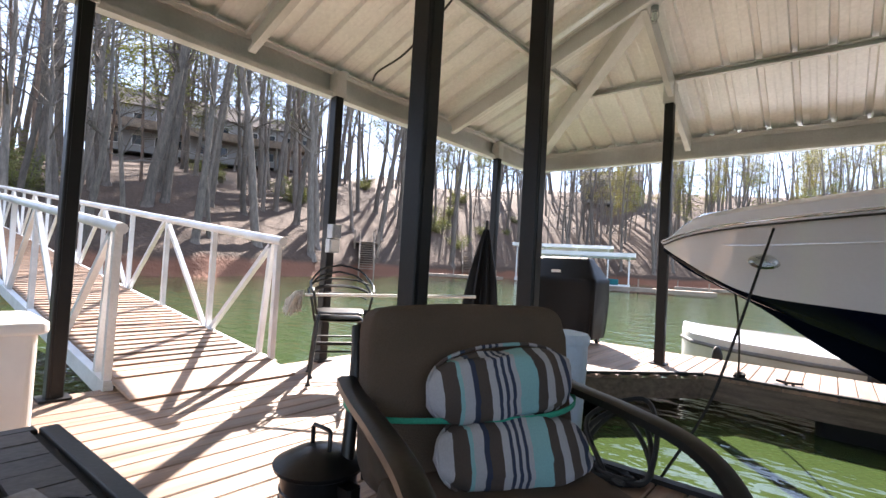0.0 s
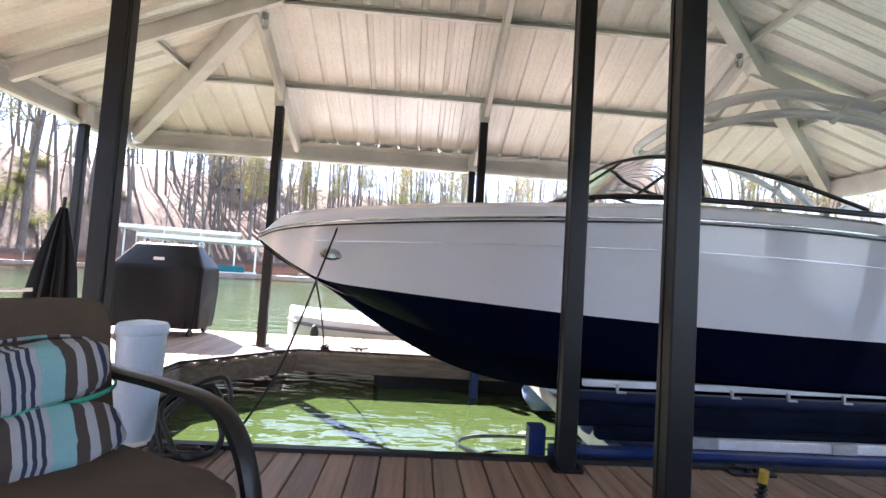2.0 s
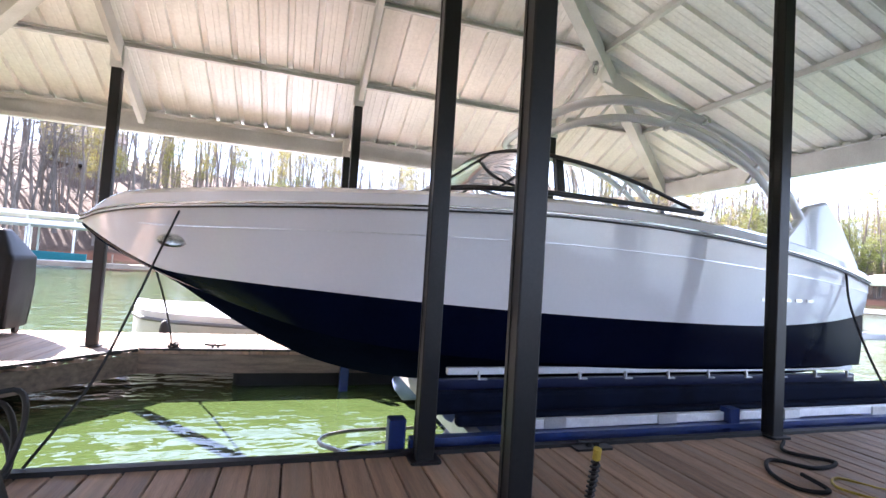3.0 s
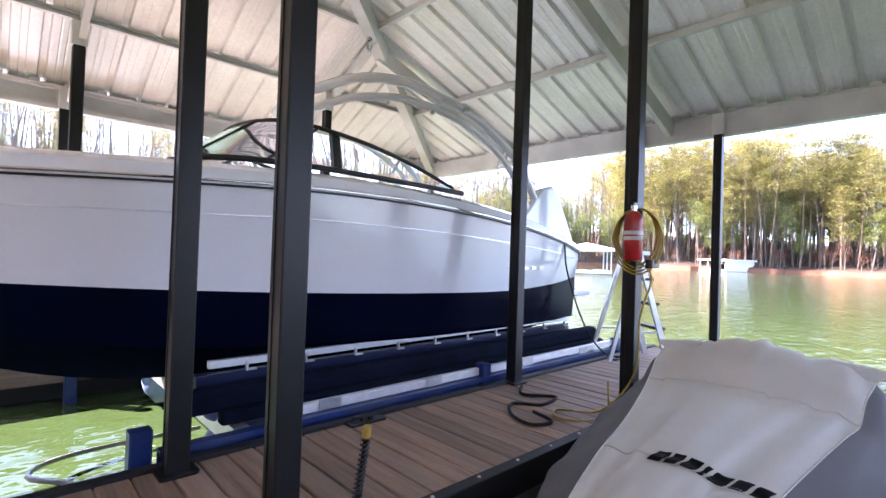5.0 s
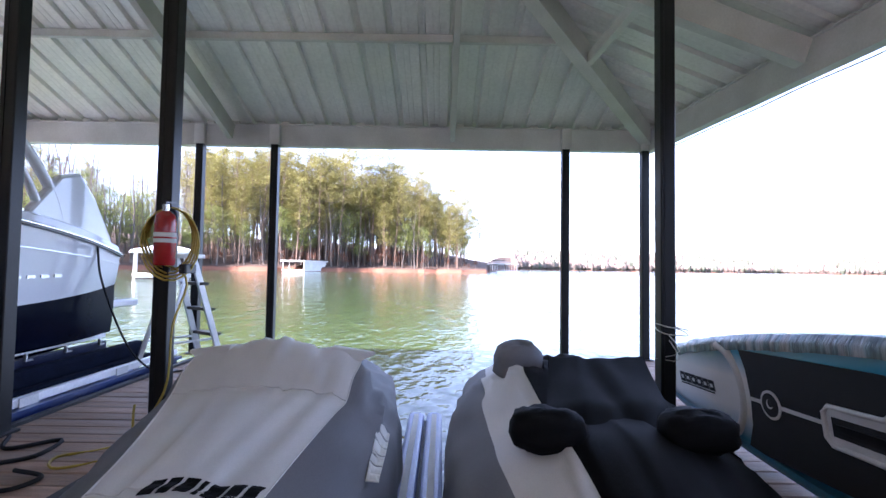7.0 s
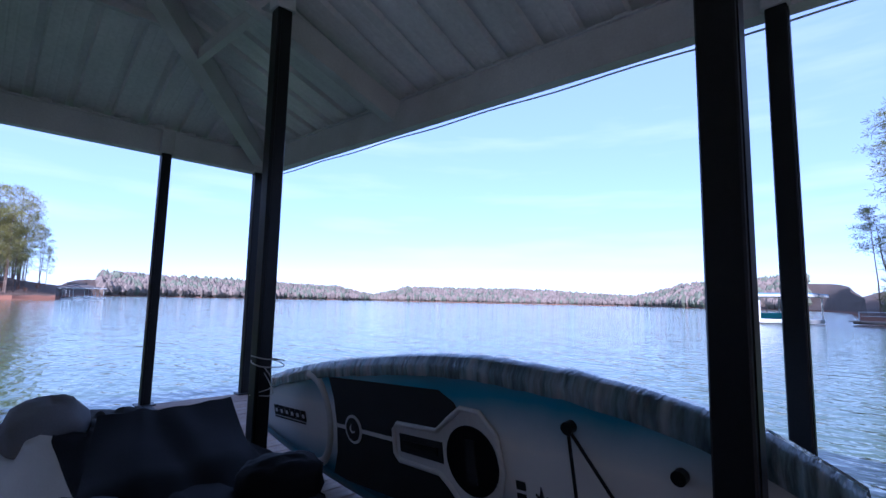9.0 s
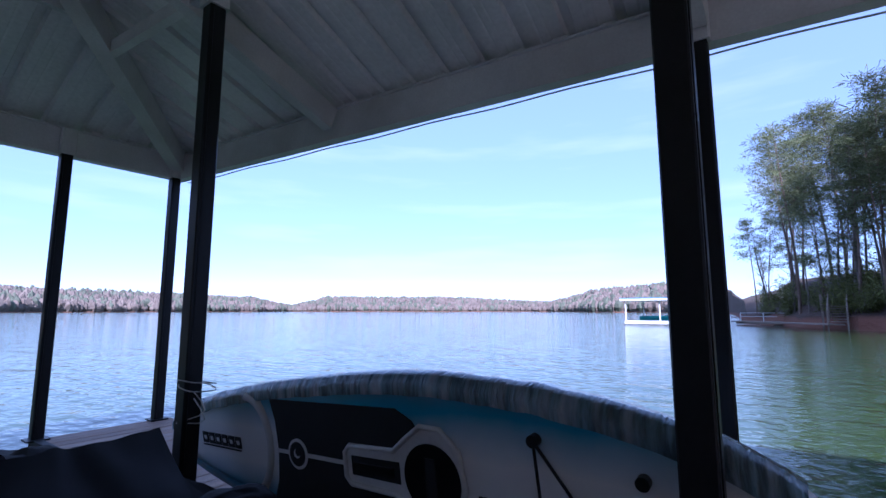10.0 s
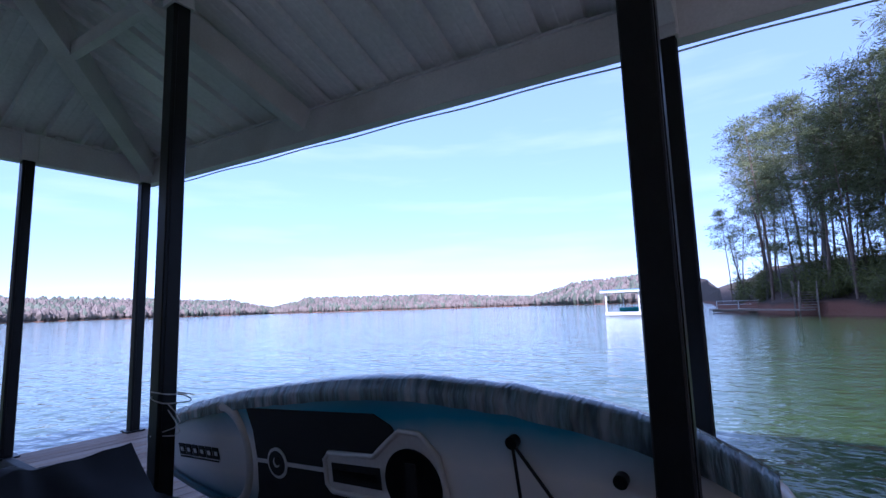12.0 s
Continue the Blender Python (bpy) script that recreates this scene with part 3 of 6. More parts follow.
# x, keel, chine half, chine z, boot half, boot z, sheer half, sheer z
ST = ((-1.66, 1.21, .004, 1.22, .006, 1.235, .012, 1.265), (-1.50, 1.08, .05, 1.11, .10, 1.14, .20, 1.305), (-1.28, 0.96, .11, .985, .19, 1.02, .40, 1.335), (-1.0, 0.82, .19, .86, .30, .915, .61, 1.355),
      (-0.5, 0.50, .38, .69, .56, .875, .88, 1.38), (0.1, .22, .64, .53, .83, .845, 1.05, 1.415), (0.8, .07, .85, .44, 1.02, .81, 1.17, 1.45), (1.7, .035, 1.0, .40, 1.13, .775, 1.235, 1.482),
      (2.7, .03, 1.06, .38, 1.17, .75, 1.25, 1.465), (3.7, .03, 1.08, .38, 1.17, .745, 1.245, 1.39), (4.5, .03, 1.08, .39, 1.15, .80, 1.21, 1.275), (5.02, .03, 1.06, .40, 1.10, .875, 1.14, 1.16))


def stations(k=5):
    rows = ST
    out = []
    for i in range(len(rows) - 1):
        a, b, c, d = rows[max(0, i - 1)], rows[i], rows[i + 1], rows[min(len(rows) - 1, i + 2)]
        for j in range(k):
            t = j / k
            out.append([0.5 * (2 * q + (r - p) * t + (2 * p - 5 * q + 4 * r - s) * t * t + (3 * q - p - 3 * r + s) * t ** 3) for p, q, r, s in zip(a, b, c, d)])
    return out + [list(rows[-1])]


S8 = stations()


def curve2(a, b, c, n):
    return [((1 - t) ** 2 * a[0] + 2 * t * (1 - t) * b[0] + t * t * c[0], (1 - t) ** 2 * a[1] + 2 * t * (1 - t) * b[1] + t * t * c[1]) for t in [i / n for i in range(n + 1)]]


low, top = [], []
for x, kz, ch, cz, bh, bz, sh, sz in S8:
    half = [(0, kz), (ch * .33, kz + (cz - kz) * .31), (ch * .66, kz + (cz - kz) * .64), (ch * .97, cz - .006), (ch + .015 * min(1, ch), cz)]
    half += curve2(half[-1], ((half[-1][0] + bh) / 2 + .015 * min(1, ch), (cz + bz) / 2 - .03), (bh, bz), 4)[1:]
    low.append([(x, -y, z) for y, z in half[::-1]] + [(x, y, z) for y, z in half[1:]])
    sd = curve2((bh, bz), ((bh + sh) / 2 + .015 * min(1, bh) - .05 * max(0, min(1, (.6 - x) / 1.4)) * min(1, bh * 2), (bz + sz) / 2), (sh, sz), 6)
    top.append(sd)
part("hull_bottom", Shape().loft([r[4:13] for r in low]), M["navymatte"], boat, "dull navy blue hull bottom", smooth=35)
part("hull_band", Shape().loft([r[:5] for r in low]), M["navy"], boat, "glossy navy blue band above the chine", smooth=35)
part("hull_band", Shape().loft([r[12:] for r in low]), M["navy"], boat, "glossy navy blue band above the chine", smooth=35)
part("stern_panel", Shape().add(low[-1], [tuple(range(len(low[-1])))]), M["navy"], boat, "navy blue stern panel")
for sgn, nm in ((-1, "hull_side"), (1, "hull_side")):
    part(nm, Shape().loft([[(x[0], sgn * y, z) for y, z in r] for x, r in zip(S8, top)]), M["white"], boat, "glossy white hull side", smooth=30)
# transom, rub rail, deck
tr = Shape().add([(5.02, -y, z) for y, z in top[-1]] + [(5.02, y, z) for y, z in top[-1][::-1]], [tuple(range(2 * len(top[-1])))])
part("transom", tr, M["white"], boat)
for sgn in (-1, 1):
    line = [(s[0] + (-.012 if i == 0 else 0), sgn * (s[6] + .012), s[7] + .012) for i, s in enumerate(S8)]
    part("rub_rail", Shape().loft([[(x, y - .018 * sgn, z + .022), (x, y, z + .022), (x, y + .012 * sgn, z + .006), (x, y, z - .016), (x, y - .018 * sgn, z - .016)] for x, y, z in line], True, True), M["white"], boat, smooth=30)
    part("rail_insert", Shape().tube([(x, y + .012 * sgn, z + .004) for x, y, z in line], .008, 6), M["chrome"], boat, "bright steel rub rail insert", smooth=60)
    part("rail_gasket", Shape().tube([(x, y + .004 * sgn, z - .022) for x, y, z in line], .0065, 6), M["black"], boat, "thin black gasket under the rub rail", smooth=60)
    part("side_stripe", Shape().tube([(s[0], sgn * (s[6] * .72 + s[4] * .28 + .010), s[7] * .72 + s[5] * .28) for s in S8[12:]], .005, 4), M["alu"], boat, "thin grey stripe")
capring = []
for x, kz, ch, cz, bh, bz, sh, sz in S8:
    e = min(1, sh / .3)
    half = [(sh + .002, sz + .03), (sh - .02 * e, sz + .085 * e + .01), (max(0, sh - .10 * e), sz + .125 * e + .01), (max(0, sh - .22) * .8, sz + .15 * e + .015), (0, sz + .17 * e + .015)]
    capring.append([(x, -y, z) for y, z in half] + [(x, y, z) for y, z in half[-2::-1]])
part("deck_moulding", Shape().loft(capring), M["white"], boat, "glossy white deck moulding", smooth=40)

# windscreen: frame tubes and panes
base = smooth_path([(3.15, -1.02, 1.66), (2.3, -1.02, 1.675), (1.55, -.98, 1.685), (1.02, -.72, 1.69), (.84, 0, 1.70), (1.02, .72, 1.69), (1.55, .98, 1.685), (2.3, 1.02, 1.675), (3.15, 1.02, 1.66)], 5)
crest = smooth_path([(3.05, -.99, 1.70), (2.5, -.93, 1.88), (1.95, -.88, 1.99), (1.52, -.66, 2.06), (1.38, 0, 2.09), (1.52, .66, 2.06), (1.95, .88, 1.99), (2.5, .93, 1.88), (3.05, .99, 1.70)], 5)
ws = part("windscreen", Shape().tube(base, .022, 8), M["black"], boat, "black framed wraparound windscreen", smooth=60)
part("top_frame", Shape().tube(crest, .018, 8), M["black"], ws, smooth=60)
for i in (12, 17, 23, 28):
    part("mullion", Shape().tube([base[i], crest[i]], .014, 6), M["black"], ws, smooth=60)
pane = part("pane", Shape().loft([base, crest]), M["glass"], ws, "pale green tinted glass", smooth=60)
pane.visible_shadow = False
# swept white tower
for off, rr in ((0, .042), (-.20, .034)):
    pts = [(4.38 + off, -1.06, 1.36), (4.22 + off, -1.06, 1.72), (3.82 + off * .8, -1.05, 2.14 + off * .3), (3.2 + off * .5, -1.03, 2.42 + off * .5), (2.5, -.98, 2.53 + off * .7), (2.12, -.80, 2.52 + off * .8), (1.98, -.4, 2.50 + off * .8), (1.96, 0, 2.50 + off * .8)]
    pts = pts + [(a, -b, c) for a, b, c in pts[-2::-1]]
    part("tower_tube", Shape().tube(smooth_path(pts, 6), rr, 10), M["white"], boat, "white tubular wake tower", smooth=60)
for sgn in (-1, 1):
    for xx, za, zb in ((3.75, 2.17, 1.98), (2.85, 2.48, 2.32)):
        part("tower_strut", Shape().tube([(xx, sgn * 1.04, za), (xx - .12, sgn * 1.02, zb)], .02, 6), M["white"], boat, smooth=60)
    part("tower_knob", Shape().tube([(3.1, sgn * 1.03, 2.43), (3.1, sgn * 1.11, 2.43)], .022, 8), M["chrome"], boat, smooth=60)
# raised aft side coaming, swim platform, bow light, cleat
for sgn in (-1, 1):
    fin = [(3.9, 1.40), (4.30, 1.84), (4.52, 1.90), (4.72, 1.70), (4.95, 1.34), (5.0, 1.20), (4.3, 1.30)]
    part("aft_coaming", Shape().loft([[(x, sgn * 1.10, z) for x, z in fin], [(x, sgn * 1.02, z) for x, z in fin]], True, True), M["white"], boat, "white raised aft coaming", bevel=.03)
part("swim_platform", Shape().box((5.0, -1.0, .62), (5.62, 1.0, .70), .06), M["white"], boat, bevel=.02)
part("engine_cover", Shape().box((4.2, -.85, 1.1), (5.0, .85, 1.32), .08), M["white"], boat, bevel=.05)
for sgn in (-1, 1):
    part("bow_fitting", Shape().lathe([(.001, -.012), (.055, -.01), (.06, 0), (.045, .012), (.001, .016)], 20), M["chrome"], boat, "polished oval bow fitting").matrix_basis = pose(-.93, sgn * .55, 1.13, 78 * (1 if sgn < 0 else -1), 0, -28 * (-sgn) * -1) @ Matrix.Diagonal((1.6, .8, 1, 1))

for sgn in (-1, 1):
    for i in range(5):
        xx = 3.62 + i * .13
        part("name_bar", Shape().box((xx, sgn * 1.205 - .004, .955 + .002 * i), (xx + .075, sgn * 1.205 + .004, .980 + .002 * i)), M["alu"], boat, "bright hull lettering bar")
# ---------------------------------------------------------------- lift under the boat
M["liftfloat"] = mat("pale_blue_lift_plastic", (0.17, 0.23, 0.42), 0.35, 0.0, 3, 0.12, 40, 0.05)
M["navybeam"] = mat("navy_painted_steel", (0.006, 0.011, 0.045), 0.35, 0.2, 4, 0.2, 60, 0.05)


def pillow_shape(cx, cy, cz, lx, ly, lz):
    s = Shape()
    return s.loft([[(cx + lx * math.cos(b_) * math.cos(a), cy + ly * math.cos(b_) * math.sin(a), cz + lz * math.sin(b_)) for a in [2 * math.pi * k / 20 for k in range(20)]] for b_ in [-math.pi / 2 + math.pi * q / 12 for q in range(13)]], True, True)


lift = thing("boat_lift", "aluminium boat lift with blue tanks and carpeted bunks", "boat lift", (0, BY, 0))
for sgn in (-1, 1):
    part("bunk", Shape().beam((.72, sgn * 1.20, .25), (5.3, sgn * 1.20, .28), .11, .15), M["carpet"], lift, "navy carpeted bunk", bevel=.035)
    part("lower_bunk", Shape().beam((.95, sgn * 1.27, .12), (5.35, sgn * 1.27, .14), .09, .08), M["carpet"], lift, bevel=.02)
    part("side_rail", Shape().beam((1.35, sgn * 1.41, .115), (5.6, sgn * 1.41, .135), .05, .06), M["sheenalu"], lift, "aluminium rail with sky sheen in its colour", bevel=.004)
    part("channel", Shape().beam((.6, sgn * 1.46, .05), (5.6, sgn * 1.46, .06), .07, .16, lip=.03), M["blue"], lift, "blue steel side channel")
    part("guide_beam", Shape().beam((.9, sgn * .96, .27), (5.1, sgn * .96, .30), .06, .09), M["navybeam"], lift, "navy guide beam", bevel=.006)
    part("guide_rail", Shape().beam((1.0, sgn * .88, .335), (5.2, sgn * .88, .365), .05, .05), M["sheenalu"], lift, "aluminium rail with sky sheen in its colour", bevel=.004)
    part("tank", Shape().tube([(1.0, sgn * .9, -.22), (1.1, sgn * .9, -.20), (5.5, sgn * .9, -.20), (5.6, sgn * .9, -.22)], [.06, .19, .19, .06], 16), M["liftfloat"], lift, "pale blue air tank", smooth=60)
    part("winch_float", pillow_shape(1.06, sgn * 1.0, .07, .13, .10, .10), M["liftfloat"], lift, "pale blue rounded float", smooth=60)
    for xx in (.52, 3.05, 5.4):
        part("leg", Shape().box((xx - .05, sgn * 1.44 - .05, -.5), (xx + .05, sgn * 1.44 + .05, .16), .01), M["blue"], lift)
    for xx in np.arange(1.2, 5.0, .42):
        part("bracket", Shape().box((xx, sgn * .995 - .012, .27), (xx + .07, sgn * .995 + .012, .282)).box((xx, sgn * .995 - .012, .282), (xx + .014, sgn * .995 + .012, .33)), M["alu"], lift, "bright angle bracket")
    for xx in (1.5, 2.4, 3.6, 4.6):
        part("rail_plate", Shape().box((xx, sgn * 1.438 - .006, .06), (xx + .16, sgn * 1.438 + .006, .125), .002), M["alu"], lift)
for xx in (1.05, 2.6, 4.6):
    part("cross_beam", Shape().beam((xx, -1.36, .03), (xx, 1.36, .03), .09, .12), M["alu"], lift)

# ---------------------------------------------------------------- gangway to the shore
gw = thing("gangway", "white aluminium truss gangway with plank walkway to the shore", "gangway")
GA, GB, GL = (-4.42, 0.02), (-24.5, 1.9), 20.0
gz = lambda x: 0.02 + (GA[0] - x) * (GB[1] - GA[1]) / (GA[0] - GB[0])
for y in (1.62, 2.87):
    part("bottom_chord", Shape().beam((-4.42, y, gz(-4.42) + .04), (-24.5, y, gz(-24.5) + .04), .06, .12), M["gang"], gw)
    part("top_rail", Shape().tube([(-4.40, y, gz(-4.40) + 1.10), (-24.5, y, gz(-24.5) + 1.10)], .042, 10), M["gang"], gw, smooth=60)
    k, xx = 0, -4.45
    while xx > -24:
        part("upright", Shape().beam((xx, y, gz(xx)), (xx, y, gz(xx) + 1.09), .05, .05, up=(1, 0, 0)), M["gang"], gw)
        if k == 0:
            part("upright", Shape().beam((xx - .22, y, gz(xx) + .03), (xx - .10, y, gz(xx) + 1.08), .045, .045, up=(1, 0, 0)), M["gang"], gw)
        x2 = xx - 1.25
        lo_, hi_ = (x2, xx - .1) if k % 2 == 0 else (xx, x2)
        part("diagonal", Shape().beam((lo_ + (.06 if k % 2 == 0 else -.06), y, gz(lo_) + .03), (hi_, y, gz(hi_) + 1.06), .045, .045, up=(1, 0, 0)), M["gang"], gw)
        xx, k = x2, k + 1
xx = -4.50
gp = Shape()
prof = [(-BW / 2, -.036), (BW / 2, -.036), (BW / 2, 0), (-BW / 2, 0)]
gmesh = gp.loft([[(x, y, z) for x, z in prof] for y in (1.66, 2.83)], True, True).mesh("plank", M["wood"])
while xx > -24.4:
    ob = new("plank", gmesh)
    ob.parent = gw
    ob.matrix_basis = pose(xx, 0, gz(xx) + .055 + rnd.uniform(-.002, .002))
    xx -= PITCH

part("threshold_flap", Shape().loft([[(x, y, z) for x, z in ((-4.62, .098), (-4.06, .018), (-4.06, .006), (-4.62, .07))] for y in (1.64, 2.85)], True, True), M["wood"], gw, "timber landing flap")

# ---------------------------------------------------------------- trees
class Tree:
    """Woody shape and leaf shape of one tree variant."""

    def __init__(self):
        self.wood, self.leaf = Shape(), Shape()


def limb(s, p, d, length, r, rng, sides, segs, droop=0.0, wander=0.18):
    pts, rs = [Vector(p)], [r]
    d = Vector(d).normalized()
    for i in range(segs):
        d = (d + Vector((rng.gauss(0, wander), rng.gauss(0, wander), rng.gauss(0, wander) + droop))).normalized()
        pts.append(pts[-1] + d * length / segs)
        rs.append(max(.008, r * (1 - (i + 1) / segs * 0.8)))
    s.tube(pts, rs, sides, caps=False)
    return pts, rs


def leafy(s, c, size, n, rng, flat=0.6):
    """A tuft of small blades round c."""
    for _ in range(int(n * 2.5)):
        a = Vector((rng.gauss(0, 1), rng.gauss(0, 1), rng.gauss(0, flat))).normalized()
        b = a.orthogonal().normalized()
        b.rotate(Matrix.Rotation(rng.uniform(0, 6.28), 3, a))
        p = Vector(c) + a * size * rng.uniform(.05, .70)
        q = p + a * size * rng.uniform(.25, .45)
        w = size * rng.uniform(.032, .068)
        k = len(s.v)
        s.v += [tuple(p - b * w * .4), tuple(p + b * w * .4), tuple(q + b * w * .5), tuple(q - b * w * .3)]
        s.f.append((k, k + 1, k + 2, k + 3))


def bare_tree(seed, height, detail=1.0, leaves=None):
    rng = random.Random(seed)
    t = Tree()
    lean = (rng.gauss(0, .05), rng.gauss(0, .05), 1)
    r0 = height * rng.uniform(.0105, .0155)
    pts, rs = limb(t.wood, (0, 0, -.4), lean, height, r0, rng, 8, 9, 0.02, .045)
    t.wood.tube([(0, 0, -.4), (0, 0, .25)], [r0 * 1.7, r0 * 1.02], 8, caps=False)
    for i in range(int(26 * detail)):
        f = rng.uniform(.28, .98) ** .8
        k = min(len(pts) - 2, int(f * (len(pts) - 1)))
        u = f * (len(pts) - 1) - k
        p = pts[k].lerp(pts[k + 1], u)
        az = rng.uniform(0, 6.28)
        el = rng.uniform(.25, .95)
        ln = height * rng.uniform(.12, .30) * (1.15 - f * .6)
        rb = max(.02, rs[k] * rng.uniform(.28, .5))
        bp, br = limb(t.wood, p, (math.cos(az), math.sin(az), el), ln, rb, rng, 4, 4, .05, .2)
        for j in range(int(4 * detail) + 1):
            m = rng.randint(1, 4)
            az2 = az + rng.uniform(-1.3, 1.3)
            sp, _ = limb(t.wood, bp[m], (math.cos(az2), math.sin(az2), rng.uniform(.1, 1.0)), ln * rng.uniform(.3, .6), max(.013, br[m] * .6), rng, 3, 3, .05, .25)
            for q in range(int(3 * detail)):
                az3 = az2 + rng.uniform(-1.4, 1.4)
                limb(t.wood, sp[rng.randint(1, 3)], (math.cos(az3), math.sin(az3), rng.uniform(.2, 1.2)), ln * rng.uniform(.15, .35), .012, rng, 3, 2, .05, .25)
            if leaves and rng.random() < leaves:
                leafy(t.leaf, sp[-1], rng.uniform(.7, 1.3), 9, rng)
    return t


def pine_tree(seed, height, clear=0.5, tufts=9):
    rng = random.Random(seed)
    t = Tree()
    r0 = height * rng.uniform(.0062, .0085)
    pts, rs = limb(t.wood, (0, 0, -.4), (rng.gauss(0, .03), rng.gauss(0, .03), 1), height, r0, rng, 7, 8, .02, .025)
    for i in range(12):
        f = rng.uniform(.15, clear)
        p = pts[0].lerp(pts[-1], f)
        az = rng.uniform(0, 6.28)
        limb(t.wood, p, (math.cos(az), math.sin(az), rng.uniform(-.2, .2)), rng.uniform(.6, 2.2), .025, rng, 3, 3, -.02, .2)
    n = 40
    for i in range(n):
        f = clear + (1 - clear) * (i + rng.random()) / n
        k = min(len(pts) - 2, int(f * (len(pts) - 1)))
        p = pts[k].lerp(pts[k + 1], f * (len(pts) - 1) - k)
        az = i * 2.4 + rng.gauss(0, .4)
        g = (1 - f) / (1 - clear)
        ln = height * (.045 + .15 * g ** .7 * (1 - .35 * (g > .8))) * rng.uniform(.6, 1.2)
        bp, _ = limb(t.wood, p, (math.cos(az), math.sin(az), rng.uniform(.0, .5)), ln, max(.03, rs[k] * .3), rng, 3, 4, .04, .12)
        for q in bp[2:] + [bp[-1]]:
            for _ in range(1):
                leafy(t.leaf, q + Vector((rng.gauss(0, .35), rng.gauss(0, .35), rng.gauss(.1, .2))), rng.uniform(.9, 1.5), tufts, rng, .5)
    leafy(t.leaf, pts[-1], 1.2, 14, rng, 1.0)
    return t


def bush(seed, size):
    rng = random.Random(seed)
    t = Tree()
    for i in range(16):
        az = rng.uniform(0, 6.28)
        bp, _ = limb(t.wood, (rng.gauss(0, .2), rng.gauss(0, .2), -.1), (math.cos(az), math.sin(az), rng.uniform(.5, 2)), size * rng.uniform(.6, 1.1), .025, rng, 3, 4, 0, .2)
        for q in bp[1:]:
            leafy(t.leaf, q, size * .3, 12, rng, .9)
    return t


BARE = [bare_tree(11 + i, h, .7) for i, h in enumerate((17, 19, 15, 21, 18, 13))]
SPRING = [bare_tree(31 + i, h, .8, .8) for i, h in enumerate((11, 13, 9))]
PINE = [pine_tree(51 + i, h, c) for i, (h, c) in enumerate(((24, .5), (27, .55), (22, .4), (25, .62), (19, .3)))]
FULL = [pine_tree(61 + i, h, c, 13) for i, (h, c) in enumerate(((23, .42), (26, .50), (20, .26), (24, .55)))]
BUSH = [bush(71 + i, s) for i, s in enumerate((2.2, 3.0, 1.6))]


def place(h, d):
    return d * math.sin(radians(h)), d * math.cos(radians(h)), ground_z(h, d) - .05


MESHED = {}


def tree_things(variants, tag, wood, leaf, spots, label, category, group):
    """Each tree a thing with trunk and crown; alike ones share meshes."""
    for i, (h, d, sc, k) in enumerate(spots):
        key = (tag, k % len(variants))
        v = variants[k % len(variants)]
        if key not in MESHED:
            MESHED[key] = (v.wood.mesh("trunk", wood, 60), v.leaf.mesh("crown", leaf) if v.leaf.v else None)
        x, y, z = place(h, d)
        th = thing(category.replace(" ", "_"), label, category, (x, y, z), (k * 77.7 + i * 41) % 360, group)
        th.scale = (sc, sc, sc)
        a = new("trunk", MESHED[key][0])
        a.parent = th
        if MESHED[key][1]:
            c = new("crown", MESHED[key][1])
            c.parent = th


def tree_stuff(name, spots, wood, leaf, label):
    """A wood too dense to count, in two joined meshes."""
    root = thing(name, label, "woodland", kind="stuff")
    for which, material in (("wood", wood), ("leaf", leaf)):
        vs, fs, off = [], [], 0
        for tree, h, d, sc, turn in spots:
            s = tree.wood if which == "wood" else tree.leaf
            if not s.v:
                continue
            a = np.array(s.v) * sc
            c, q = math.cos(turn), math.sin(turn)
            x, y, z = place(h, d)
            vs.append(np.stack([a[:, 0] * c - a[:, 1] * q + x, a[:, 0] * q + a[:, 1] * c + y, a[:, 2] + z], 1))
            fs += [tuple(i + off for i in f) for f in s.f]
            off += len(a)
        if not vs:
            continue
        me = bpy.data.meshes.new("trunks" if which == "wood" else "foliage")
        me.from_pydata(np.concatenate(vs).tolist(), [], fs)
        me.materials.append(material)
        ob = new("trunks" if which == "wood" else "foliage", me)
        ob.parent = root
        tagged(ob, kind="stuff")


rt = random.Random(9)


def scatter(n, h0, h1, e0, e1, s0, s1, gap=0.0, power=1.3):
    out, pos = [], []
    tries = 0
    while len(out) < n and tries < n * 30:
        tries += 1
        h = rt.uniform(h0, h1)
        d = shore(h)[0] + e0 + (e1 - e0) * rt.random() ** power
        x, y = d * math.sin(radians(h)), d * math.cos(radians(h))
        if any((x - a) ** 2 + (y - b) ** 2 < gap * gap for a, b in pos):
            continue
        if -30 < x < -20 and 0.6 < y < 4.0:
            continue
        if 84 < h < 97 and rt.random() < (h - 84) / 45:
            continue
        pos.append((x, y))
        low = 1 - .38 * max(0, min(1, (h - 84) / 11)) if 80 < h < 97 else 1
        if 174 < h < 183:
            low = .60 + .40 * (h - 174) / 9
        out.append((h, d, rt.uniform(s0, s1) * low, rt.randint(0, 50)))
    return out


